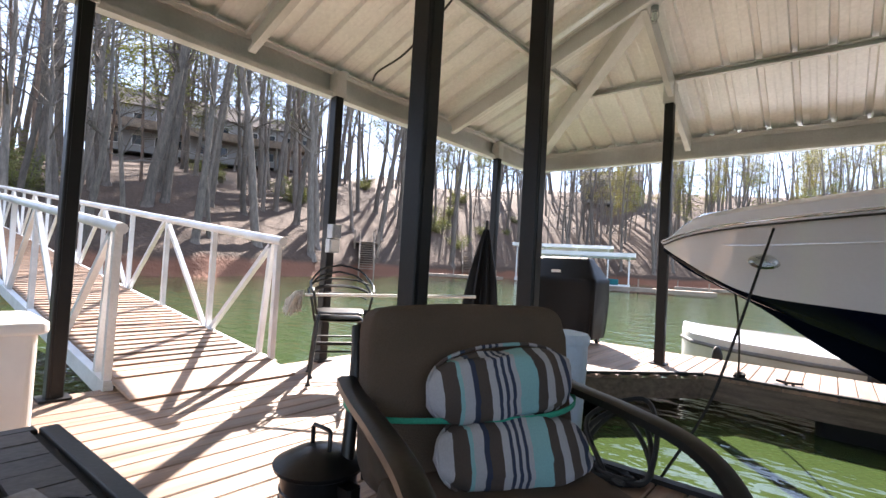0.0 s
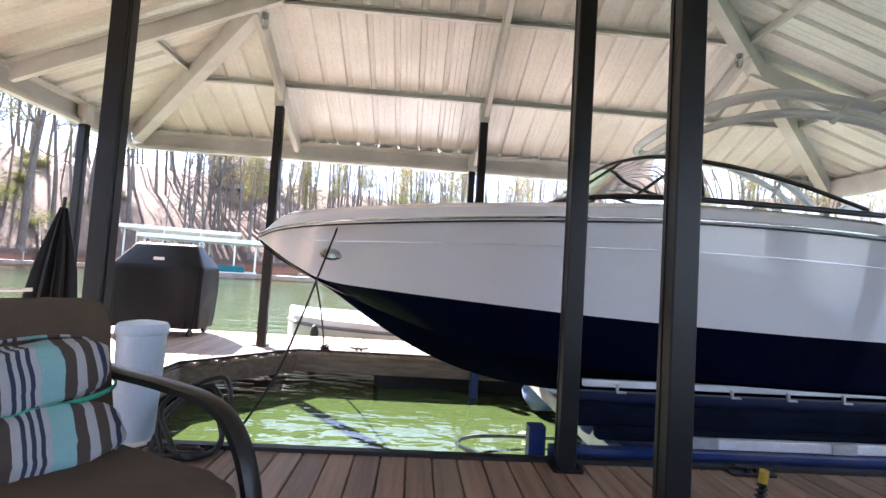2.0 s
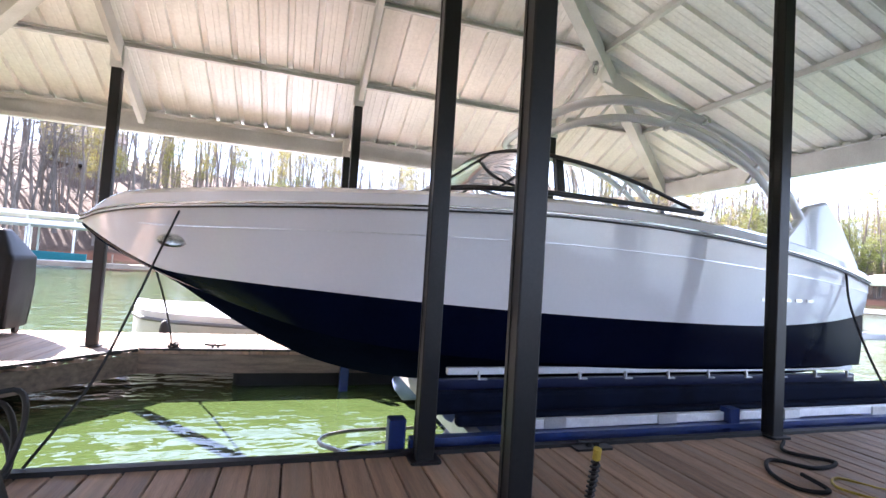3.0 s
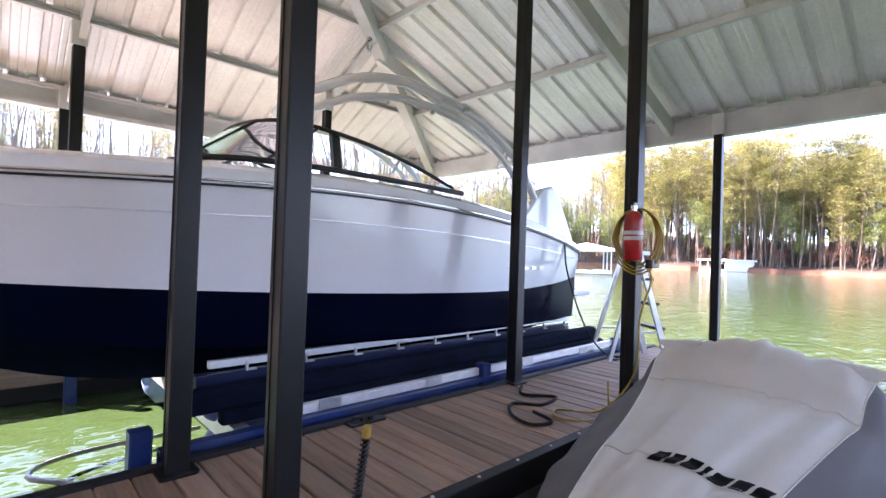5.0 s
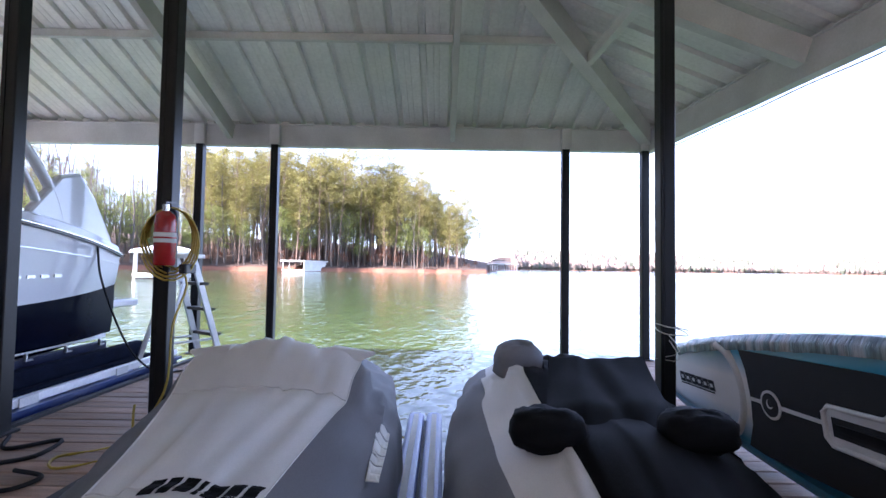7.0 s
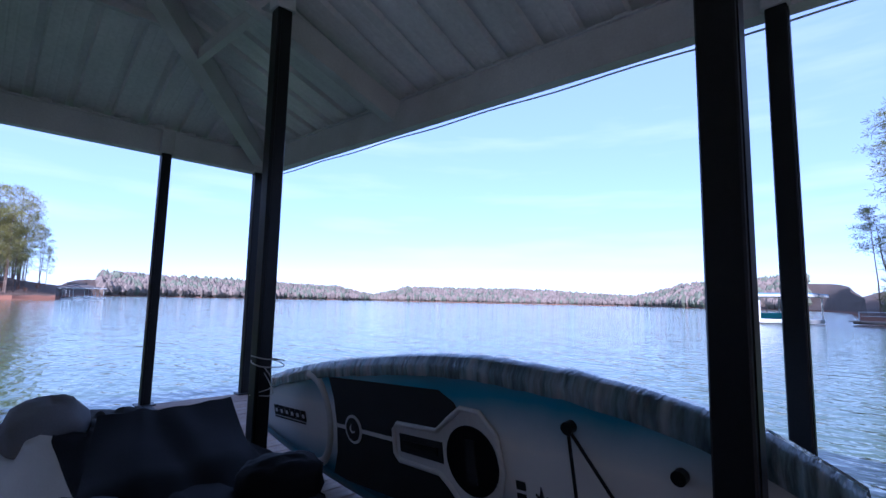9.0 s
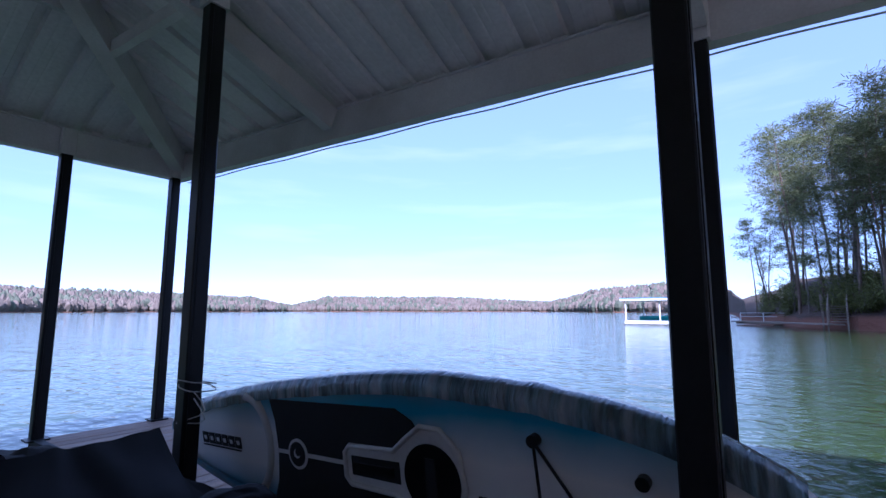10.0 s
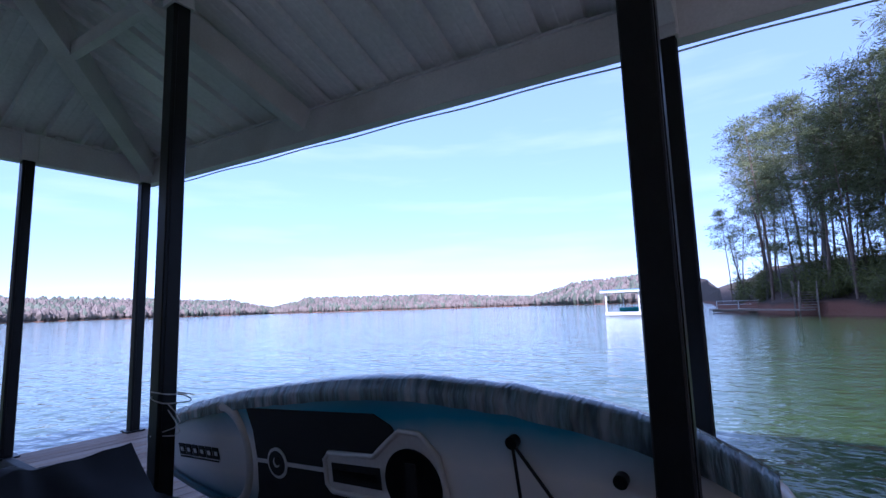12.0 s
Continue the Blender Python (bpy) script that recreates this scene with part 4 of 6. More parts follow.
tree_things(BARE, "bare", M["bark"], M["twig"], scatter(235, -98, -22, 1.2, 60, .7, 1.3, 1.2), "leafless grey hardwood tree on the leaf-strewn bank", "bare tree", "trees on the bank")
tree_things(PINE, "pine", M["pinebark"], M["needle"], scatter(30, -98, -30, 14, 55, .7, 1.0, 3), "tall pine among leafless trees on the bank", "pine tree", "pines on the bank")
tree_things(BUSH, "bush", M["bark"], M["needle"], scatter(22, -95, -30, 6, 36, .6, 1.2, 2), "dark evergreen shrub under the trees", "shrub", "shrubs on the bank")
tree_things(FULL, "full", M["pinebark"], M["shadeneedle"], scatter(76, 176, 208, 1.6, 30, .60, .98, 1.4), "tall pine tree at the lake shore", "pine tree", "pines at the point")
tree_things(BARE, "bare", M["bark"], M["twig"], scatter(26, 176.5, 206, 1.2, 14, .45, .8, 1.4), "leafless grey hardwood tree between pines at the shore", "bare tree", "bare trees at the point")
tree_things(BUSH, "bush", M["bark"], M["needle"], scatter(54, 176, 200, .8, 16, .8, 1.6, 1.0), "dark evergreen shrub at the shore", "shrub", "shrubs at the point")
# unseen trees, added for reflections and to close off the shore
tree_things(BARE, "bare", M["bark"], M["twig"], scatter(24, 200, 262, 2, 30, .8, 1.2, 2), "leafless grey hardwood tree on the leaf-strewn bank", "bare tree", "trees behind the dock")
LOW = [bare_tree(91 + i, h, .55) for i, h in enumerate((16, 19, 14, 18))]
LOWP = [pine_tree(101 + i, h, c, 8) for i, (h, c) in enumerate(((22, .42), (25, .50), (19, .34)))]
spots = [(LOW[k % 4], h, d, s, k * 1.3) for h, d, s, k in scatter(430, -24, 56, 1.5, 70, .75, 1.2, 1.2)]
spots += [(SPRING[k % 3], h, d, s, k * 1.3) for h, d, s, k in scatter(26, -20, 56, 1.5, 50, .7, 1.1, 2)]
tree_stuff("far_wood_north", spots, M["bark"], M["spring"], "leafless spring woodland on the far shore")
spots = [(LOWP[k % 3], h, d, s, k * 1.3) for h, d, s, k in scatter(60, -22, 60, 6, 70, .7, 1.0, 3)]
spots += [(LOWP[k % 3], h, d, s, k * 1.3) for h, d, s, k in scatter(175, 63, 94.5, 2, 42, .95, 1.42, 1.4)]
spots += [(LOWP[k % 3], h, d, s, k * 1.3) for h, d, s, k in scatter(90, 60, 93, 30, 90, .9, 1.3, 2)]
tree_stuff("far_pines_east", spots, M["pinebark"], M["sunneedle"], "sunlit pine wood on the wooded point")
spots = [(LOW[k % 4], h, d, s, k * 1.3) for h, d, s, k in scatter(200, 46, 93, 1.5, 55, .9, 1.4, 1.3)]
spots += [(SPRING[k % 3], h, d, s * .9, k * 1.3) for h, d, s, k in scatter(190, 46, 93, 1.2, 40, .8, 1.75, 1.3)]
tree_stuff("far_wood_east", spots, M["bark"], M["spring"], "leafless trees and young green leaves on the wooded point")
spots = [(SPRING[k % 3], h, d, s * .45, k * 1.3) for h, d, s, k in scatter(70, 50, 94, .8, 8, .5, 1.1, 1.0)]
tree_stuff("shore_shrubs", spots, M["bark"], M["redbud"], "rust-red shrubs along the far bank")


def far_hills():
    """Wooded hills across the open lake: thousands of uneven crowns on the rising land."""
    rng = random.Random(5)
    for nm, green, count in (("far_hills_bare", 0, 5200), ("far_hills_pine", 1, 2600)):
        s = Shape()
        for _ in range(count):
            h = rng.uniform(98.5, 171.6)
            r, st, top = shore(h)
            d = r + 3 + rng.random() ** 1.6 * (150 + top / max(.03, st) * .8)
            if green and noise.noise((h * .35, d * .01, 3)) < -.12:
                continue
            x, y, z = place(h, d)
            w, hh = rng.uniform(3.5, 7.5), rng.uniform(9, 17) * (1.1 if green else 1)
            n = 5
            a0 = rng.uniform(0, 6.28)
            ring = lambda f, q, zz: [(x + w * f * math.cos(a0 + 6.283 * j / n + q) * rng.uniform(.7, 1.3), y + w * f * math.sin(a0 + 6.283 * j / n + q) * rng.uniform(.7, 1.3), z + zz * rng.uniform(.93, 1.07)) for j in range(n)]
            s.loft([ring(.25, 0, -1), ring(.8, .3, hh * .35), ring(.75, .1, hh * .7), ring(.2, .2, hh)], True, True)
        ob = single(nm, s, M["hillpine"] if green else M["hillwood"], "hazy wooded hills across the open lake", "woodland", kind="stuff")


M["hillpine"] = mat("distant_pine_wood", (0.105, 0.115, 0.08), 0.9, 0, .02, .2, .2, 0, island=.18)
M["hillwood"] = mat("distant_bare_wood", (0.165, 0.128, 0.105), 0.9, 0, .02, .2, .2, 0, island=.18)
far_hills()

OY = -1.31
# ---------------------------------------------------------------- things on the dock
M["frame"] = mat("dark_bronze_aluminium", (0.020, 0.018, 0.016), 0.33, 0.3, 6, 0.25, 80, 0.05)
M["cushion"] = mat("brown_woven_cushion", (0.085, 0.057, 0.037), 0.92, 0.0, 5, 0.16, 260, 0.35)
M["strap"] = mat("green_webbing", (0.02, 0.30, 0.20), 0.8, 0.0, 8, 0.2, 200, 0.2)
M["tag"] = mat("white_label_cloth", (0.75, 0.74, 0.7), 0.8, 0.0, 8, 0.08, 200, 0.1)
M["galv"] = mat("galvanised_steel", (0.34, 0.35, 0.36), 0.45, 0.8, 8, 0.25, 60, 0.1)
M["blackmetal"] = mat("black_enamelled_steel", (0.008, 0.008, 0.0085), 0.3, 0.2, 6, 0.3, 90, 0.05)
M["bin"] = mat("pale_blue_plastic", (0.50, 0.60, 0.70), 0.4, 0.0, 4, 0.08, 50, 0.05, dirt_glint=(0.35, 0.36, 0.36), dirt_glint_amt=0.3)
M["tile"] = mat("slate_tile", (0.075, 0.066, 0.06), 0.5, 0.0, 7, 0.3, 50, 0.2, rand=0.2)
M["grout"] = mat("dark_grout", (0.03, 0.027, 0.025), 0.85, 0.0, 7, 0.2, 60, 0.1)
M["vinyl"] = mat("black_vinyl_cover", (0.007, 0.007, 0.0075), 0.45, 0.0, 3, 0.25, 40, 0.12, spec=0.22)
M["ltgrey"] = mat("light_grey_cover_cloth", (0.70, 0.68, 0.645), 0.75, 0.0, 2.5, 0.08, 180, 0.12, dirt_glint=(0.48, 0.46, 0.43), dirt_glint_amt=0.35)
M["dkgrey"] = mat("dark_grey_cover_cloth", (0.16, 0.16, 0.168), 0.75, 0.0, 2.5, 0.12, 180, 0.12)
M["blkcloth"] = mat("black_cover_cloth", (0.0055, 0.0055, 0.006), 0.7, 0.0, 2.5, 0.2, 180, 0.15, spec=0.12)
M["float"] = mat("lavender_blue_float_plastic", (0.30, 0.36, 0.60), 0.4, 0.0, 3, 0.12, 40, 0.06, dirt_glint=(0.5, 0.5, 0.52), dirt_glint_amt=0.3)
M["red"] = mat("red_enamel", (0.42, 0.012, 0.012), 0.25, 0.0, 6, 0.1, 60, 0.02, coat=0.3)
M["yellow"] = mat("yellow_hose_rubber", (0.48, 0.34, 0.05), 0.5, 0.0, 8, 0.2, 80, 0.08)
M["rope"] = mat("black_braided_rope", (0.014, 0.014, 0.015), 0.85, 0.0, 20, 0.3, 200, 0.4)
M["wire"] = mat("pale_wire", (0.55, 0.53, 0.48), 0.5, 0.2, 20, 0.2, 100, 0.1)
M["supwhite"] = mat("white_board_plastic", (0.62, 0.60, 0.56), 0.3, 0.0, 3, 0.07, 50, 0.03)
M["pad"] = mat("black_foam_pad", (0.010, 0.010, 0.011), 0.75, 0.0, 5, 0.2, 220, 0.3)
M["stairwood"] = mat("grey_brown_timber", (0.27, 0.21, 0.16), 0.85, 0.0, 1.5, 0.25, 12, 0.2)
M["whitepaint"] = mat("white_painted_metal", (0.74, 0.74, 0.72), 0.5, 0.0, .6, 0.08, 8, 0.05)
M["blueroof"] = mat("blue_metal_roof", (0.16, 0.30, 0.50), 0.45, 0.1, .6, 0.12, 8, 0.05)
M["housewall"] = mat("grey_house_siding", (0.30, 0.30, 0.30), 0.8, 0.0, .6, 0.12, 8, 0.1)
M["darkglass"] = mat("dark_window", (0.02, 0.025, 0.03), 0.08, 0.0, 2, 0.1, 8, 0.0)
M["shingle"] = mat("brown_shingles", (0.12, 0.10, 0.09), 0.85, 0.0, 1, 0.2, 10, 0.2)
M["teal"] = mat("teal_canvas", (0.02, 0.22, 0.26), 0.7, 0.0, 1, 0.15, 10, 0.1)


def stripe_mat():
    """Woven stripes in brown, grey, navy and aqua along local y."""
    m = bpy.data.materials.new("striped_pillow_cloth")
    m.use_nodes = True
    n, l = m.node_tree.nodes, m.node_tree.links
    b = n["Principled BSDF"]
    co, sp = n.new("ShaderNodeTexCoord"), n.new("ShaderNodeSeparateXYZ")
    l.new(co.outputs["Object"], sp.inputs[0])
    mr = n.new("ShaderNodeMapRange")
    mr.inputs["From Min"].default_value, mr.inputs["From Max"].default_value = -.26, .26
    l.new(sp.outputs["Y"], mr.inputs["Value"])
    ramp = n.new("ShaderNodeValToRGB")
    ramp.color_ramp.interpolation = "CONSTANT"
    br, gy, nv, aq = (.075, .055, .045, 1), (.42, .41, .42, 1), (.03, .04, .075, 1), (.24, .46, .46, 1)
    bands = ((0, br), (.06, gy), (.13, br), (.20, aq), (.22, gy), (.27, nv), (.30, br), (.36, gy), (.40, nv), (.42, gy), (.44, nv), (.46, gy), (.48, nv), (.50, gy), (.525, aq), (.63, br), (.69, gy), (.74, br), (.80, gy), (.83, nv), (.86, gy), (.90, br), (.95, gy))
    e = ramp.color_ramp.elements
    e[0].position, e[0].color = bands[0]
    e[1].position, e[1].color = bands[1]
    for p, c in bands[2:]:
        q = e.new(p)
        q.color = c
    l.new(mr.outputs[0], ramp.inputs[0])
    t = n.new("ShaderNodeTexNoise")
    t.inputs["Scale"].default_value = 240
    l.new(co.outputs["Object"], t.inputs["Vector"])
    mixn = n.new("ShaderNodeMixRGB")
    mixn.blend_type, mixn.inputs[0].default_value = "MULTIPLY", .25
    l.new(ramp.outputs[0], mixn.inputs[1])
    l.new(t.outputs["Fac"], mixn.inputs[2])
    l.new(mixn.outputs[0], b.inputs["Base Color"])
    b.inputs["Roughness"].default_value = .9
    bp = n.new("ShaderNodeBump")
    bp.inputs["Strength"].default_value, bp.inputs["Distance"].default_value = .3, .003
    l.new(t.outputs["Fac"], bp.inputs["Height"])
    l.new(bp.outputs[0], b.inputs["Normal"])
    return m


M["stripe"] = stripe_mat()


def pillow(s, cx, cy, cz, lx, ly, lz, p=3.2, nu=28, nv=16, sag=0.0, rip=0.004, seed=0):
    """A stuffed cushion: a softened box with slightly uneven skin; lx, ly, lz are half sizes."""
    rings = []
    sg = lambda v, e: math.copysign(abs(v) ** e, v)
    for i in range(nv + 1):
        b = -math.pi / 2 + math.pi * i / nv
        ring = []
        for j in range(nu):
            a = 2 * math.pi * j / nu
            x, y, z = sg(math.cos(b), 2 / p) * sg(math.cos(a), 2 / p), sg(math.cos(b), 2 / p) * sg(math.sin(a), 2 / p), sg(math.sin(b), 2 / p)
            q = noise.noise((x * 2.3 + seed, y * 2.3, z * 2.3 + seed * .7)) * rip + noise.noise((x * 6 + seed, y * 6, z * 6)) * rip * .5
            ring.append((cx + x * (lx + q), cy + y * (ly + q), cz + z * (lz + q) - sag * (1 - y * y)))
        rings.append(ring)
    return s.loft(rings, True, True)


def lounge_chair():
    th = thing("lounge_chair", "bronze metal patio chair with thick brown cushions", "chair", (-1.12, 1.49, 0), -27.6)
    part("seat_cushion", pillow(Shape(), .03, 0, .385, .35, .30, .085, 6.5, 48, 18, rip=.012, seed=3), M["cushion"], th, smooth=60)
    bc = part("back_cushion", pillow(Shape(), 0, 0, 0, .085, .315, .245, 8.0, 48, 24, rip=.010, seed=8), M["cushion"], th, smooth=60)
    bc.matrix_basis = pose(-.335, 0, .635, 0, -11, 0)
    bf = part("back_frame", Shape().box((-.02, -.29, -.28), (.0, .29, .19), .008), M["frame"], th, "dark sling back panel", bevel=.006)
    bf.matrix_basis = pose(-.435, 0, .665, 0, -11, 0)
    part("seat_frame", Shape().beam((-.36, -.3, .29), (.36, -.3, .29), .04, .05).beam((-.36, .3, .29), (.36, .3, .29), .04, .05).beam((.35, -.3, .29), (.35, .3, .29), .04, .05).beam((-.35, -.3, .29), (-.35, .3, .29), .04, .05), M["frame"], th, bevel=.006)
    for sg in (-1, 1):
        y = sg * .340
        path = smooth_path([(-.42, y, .655), (-.28, y, .64), (-.05, y, .635), (.15, y, .615), (.26, y, .545), (.33, y, .40), (.355, y, .2), (.365, y, .01)], 6)
        s = Shape()
        rings = []
        for i, p in enumerate(path):
            d = (path[min(i + 1, len(path) - 1)] - path[max(i - 1, 0)]).normalized()
            nrm = Vector((-d.z, 0, d.x))
            w, t = .028, .010
            rings.append([p + Vector((0, w, 0)) + nrm * t, p + Vector((0, w * .6, 0)) + nrm * t * 1.7, p - Vector((0, w * .6, 0)) + nrm * t * 1.7, p + Vector((0, -w, 0)) + nrm * t, p + Vector((0, -w, 0)) - nrm * t, p + Vector((0, w, 0)) - nrm * t])
        part("armrest", s.loft(rings, True, True), M["frame"], th, "curved flat metal armrest", smooth=40)
        part("rear_leg", Shape().tube(smooth_path([(-.49, sg * .30, .80), (-.44, sg * .31, .66), (-.37, sg * .345, .30), (-.40, sg * .35, .005)], 5), .019, 10), M["frame"], th, smooth=60)
        part("side_rail", Shape().tube([(-.37, sg * .35, .27), (.385, sg * .365, .27)], .016, 8), M["frame"], th, smooth=60)
    return th


lounge_chair()
ch = pose(-1.12, 1.49, 0, 0, 0, -27.6)
for nm, lx, z, lean, dy, seed in (("throw_pillow", -.200, .685, -14, .035, 2), ("throw_pillow", -.135, .525, -30, .045, 5)):
    s = pillow(Shape(), 0, 0, 0, .066, .218, .090, 2.9, 36, 18, rip=.012, seed=seed)
    ob = single(nm, s, M["stripe"], "striped brown, grey and aqua pillow tied to the chair", "pillow", 60, group="striped pillows")
    ob.matrix_world = ch @ pose(lx, dy, z, 4 if seed == 2 else -3, lean, 0)
    pip = [(0, .218 * math.copysign(abs(math.cos(a)) ** .8, math.cos(a)), .105 * math.copysign(abs(math.sin(a)) ** .8, math.sin(a))) for a in [2 * math.pi * k / 40 for k in range(40)]]
    part("piping", Shape().tube(pip, .005, 6, closed=True), M["stripe"], ob, smooth=60)
    if seed == 5:
        part("label_tag", Shape().box((.03, .0, -.115), (.034, .045, -.085)), M["tag"], ob, "small white cloth tag")
# green strap round back and pillows
st = smooth_path([(-.50, -.33, .61), (-.36, -.35, .615), (-.23, -.30, .62), (-.16, -.12, .625), (-.125, .08, .628), (-.165, .235, .632), (-.27, .325, .638), (-.45, .33, .64), (-.52, .2, .62), (-.52, -.2, .61)], 5)
s = Shape().loft([[(p.x, p.y, p.z - .020), (p.x, p.y, p.z - .006)] for p in st + [st[0]]])
ob = single("luggage_strap", s, M["strap"], "bright green strap wound round the chair back", "strap", 60)
ob.matrix_world = ch
sm = ob.modifiers.new("web", "SOLIDIFY")
sm.thickness = .004


def bar_chair(z, dx):
    th = thing("stacking_chair", "black metal stacking bar chair with curved back", "chair", (-3.78 + dx, 3.05, z), -35, group="stacked chairs")
    part("seat", pillow(Shape(), 0, 0, .50, .20, .20, .012, 4, 24, 8), M["blackmetal"], th, smooth=60)
    for sx in (-1, 1):
        for sy in (-1, 1):
            part("leg", Shape().tube([(sx * .18, sy * .18, .50), (sx * .23, sy * .22, .012)], .011, 6), M["blackmetal"], th, smooth=60)
            part("foot", Shape().lathe([(.001, 0), (.02, 0), (.02, .012), (.012, .02)], 8, (sx * .23, sy * .22)), M["rubber"], th)
        part("arm_tube", Shape().tube(smooth_path([(.20, sx * .20, .50), (.22, sx * .23, .66), (.08, sx * .25, .70), (-.12, sx * .25, .74), (-.25, sx * .16, .84), (-.29, 0, .88)], 5), .010, 6), M["blackmetal"], th, smooth=60)
    for f in (.62, .69):
        part("back_band", Shape().tube(smooth_path([(-.15, -.24, f + .03), (-.25, -.14, f + .06), (-.28, 0, f + .07), (-.25, .14, f + .06), (-.15, .24, f + .03)], 4), .008, 6), M["blackmetal"], th, smooth=60)
    part("brace", Shape().tube([(.2, -.2, .26), (.2, .2, .26)], .008, 6).tube([(-.2, -.2, .26), (-.2, .2, .26)], .008, 6), M["blackmetal"], th)


for i in range(2):
    bar_chair(.06 * i, .02 * i)
mop = thing("string_mop", "string mop with white handle laid over the stacked chairs", "mop")
part("handle", Shape().tube([(-3.80, 2.72, .70), (-2.75, 3.55, .76)], .012, 8), M["tag"], mop, smooth=60)
s = Shape()
rm = random.Random(2)
for i in range(60):
    a = rm.uniform(-.11, .11)
    p = Vector((-3.85 + a * .5, 2.70 - a * .7, .71 + rm.uniform(-.02, .02)))
    s.tube([p, p + Vector((rm.gauss(-.03, .02), rm.gauss(-.02, .02), -.05)), p + Vector((rm.gauss(-.04, .03), rm.gauss(-.03, .03), -.12 - rm.random() * .05))], .006, 4)
part("mop_head", s, M["wire"], mop, "greyish string mop head")

# pail with lid
pl = thing("lidded_can", "black metal ash can with lid standing on the deck", "can", (-1.69, 1.34, 0))
pl.scale = (1.10, 1.10, 1.06)
part("body", Shape().lathe([(.001, 0), (.078, 0), (.082, .02), (.080, .03), (.088, .22), (.092, .25), (.090, .26), (.096, .39), (.100, .395), (.100, .405)], 28), M["blackmetal"], pl, smooth=30)
for z in (.30, .325, .35):
    part("rib", Shape().lathe([(.092, z - .006), (.098, z), (.092, z + .006)], 28), M["blackmetal"], pl, smooth=60)
part("lid", Shape().lathe([(.112, .400), (.115, .410), (.105, .416), (.07, .436), (.03, .448), (.001, .450)], 28), M["blackmetal"], pl, smooth=40)
part("lid_handle", Shape().tube([(-.035, 0, .440), (-.035, 0, .490), (-.03, 0, .497), (.03, 0, .497), (.035, 0, .490), (.035, 0, .440)], .006, 8), M["blackmetal"], pl, smooth=50)
part("side_lug", Shape().box((.09, -.02, .36), (.14, .02, .385), .006), M["blackmetal"], pl)

# tiled coffee table
tb = thing("coffee_table", "low patio table with dark slate tile top", "table", (-1.70, .60, 0), 2)
part("top_frame", Shape().beam((-.70, .31, .45), (.42, .31, .45), .05, .05).beam((-.70, -.31, .45), (.42, -.31, .45), .05, .05).beam((-.70, -.28, .45), (-.70, .28, .45), .05, .05).beam((.42, -.28, .45), (.42, .28, .45), .05, .05), M["frame"], tb, bevel=.006)
part("backing", Shape().box((-.68, -.29, .41), (.40, .29, .436)), M["grout"], tb)
tm = Shape().prism([(-.048, -.06), (.048, -.06), (.05, -.058), (.05, .058), (.048, .06), (-.048, .06), (-.05, .058), (-.05, -.058)], 0, .012).mesh("tile", M["tile"])
for i in range(10):
    for j in range(4):
        o = new("tile", tm)
        o.parent = tb
        o.matrix_basis = pose(-.625 + i * .1075, -.2 + j * .133, .436 + rnd.uniform(0, .0015))
for sx in (-.64, .36):
    for sy in (-.26, .26):
        part("leg", Shape().box((sx - .025, sy - .025, 0), (sx + .025, sy + .025, .41), .006), M["frame"], tb)
bowl = thing("ashtray_bowl", "black round bowl with a grey scrub block", "bowl", (-1.66, .73, .4505))
bowl.scale = (.85, .85, .85)
part("bowl", Shape().lathe([(.001, 0), (.085, 0), (.092, .01), (.098, .075), (.090, .075), (.082, .015), (.001, .012)], 28), M["blackmetal"], bowl, smooth=40)
sp_ = part("scrub_block", Shape().box((-.09, -.03, 0), (.05, .03, .02), .006), M["galv"], bowl, "grey scrub block")
sp_.matrix_basis = pose(-.03, 0, .06, 0, 12, 20)

# white storage box
wb = thing("storage_box", "white plastic storage box with overhanging lid on the deck", "box", (-3.64, .74, 0))
part("body", Shape().box((-.22, -.30, 0), (.22, .30, .58), .03), M["whitepaint"], wb, bevel=.012)
part("lid", Shape().box((-.255, -.335, .572), (.255, .335, .63), .035), M["whitepaint"], wb, bevel=.014)
part("latch", Shape().box((.222, -.05, .50), (.24, .05, .59), .006), M["galv"], wb)

# tall plastic bin
bn = thing("plastic_bin", "tall pale blue plastic bin on the deck", "bin", (-1.76, 3.05, 0))
bn.scale = (.80, .80, 1.09)
part("body", Shape().lathe([(.001, 0), (.125, 0), (.128, .02), (.148, .40), (.150, .41), (.152, .56)], 28), M["bin"], bn, smooth=40)
part("lid", Shape().lathe([(.158, .545), (.166, .555), (.166, .58), (.150, .60), (.06, .612), (.001, .613)], 28), M["bin"], bn, smooth=40)
part("base_ring", Shape().lathe([(.12, .0), (.138, .004), (.138, .02), (.128, .025)], 28), M["tag"], bn)

# covered grill
gr = thing("covered_grill", "gas grill under a black vinyl cover", "grill", (-3.63, 6.98, 0), 0)
rings = []
for z, hx, hy in ((.10, .56, .30), (.30, .575, .31), (.60, .59, .315), (.84, .60, .32), (.90, .605, .325), (.93, .58, .31), (1.04, .50, .22), (1.17, .42, .13), (1.20, .40, .10), (1.205, .36, .06)):
    ring = []
    for j in range(40):
        a = 2 * math.pi * j / 40
        cx, cy = math.copysign(abs(math.cos(a)) ** .28, math.cos(a)), math.copysign(abs(math.sin(a)) ** .28, math.sin(a))
        q = .02 * math.sin(j * 2.2 + z * 3) * max(0, 1 - z) + .02 * noise.noise((cx * 3, cy * 3, z * 5))
        ring.append((cx * (hx + q), cy * (hy + q), z))
    rings.append(ring)
part("cover", Shape().loft(rings, True, True), M["vinyl"], gr, smooth=50)
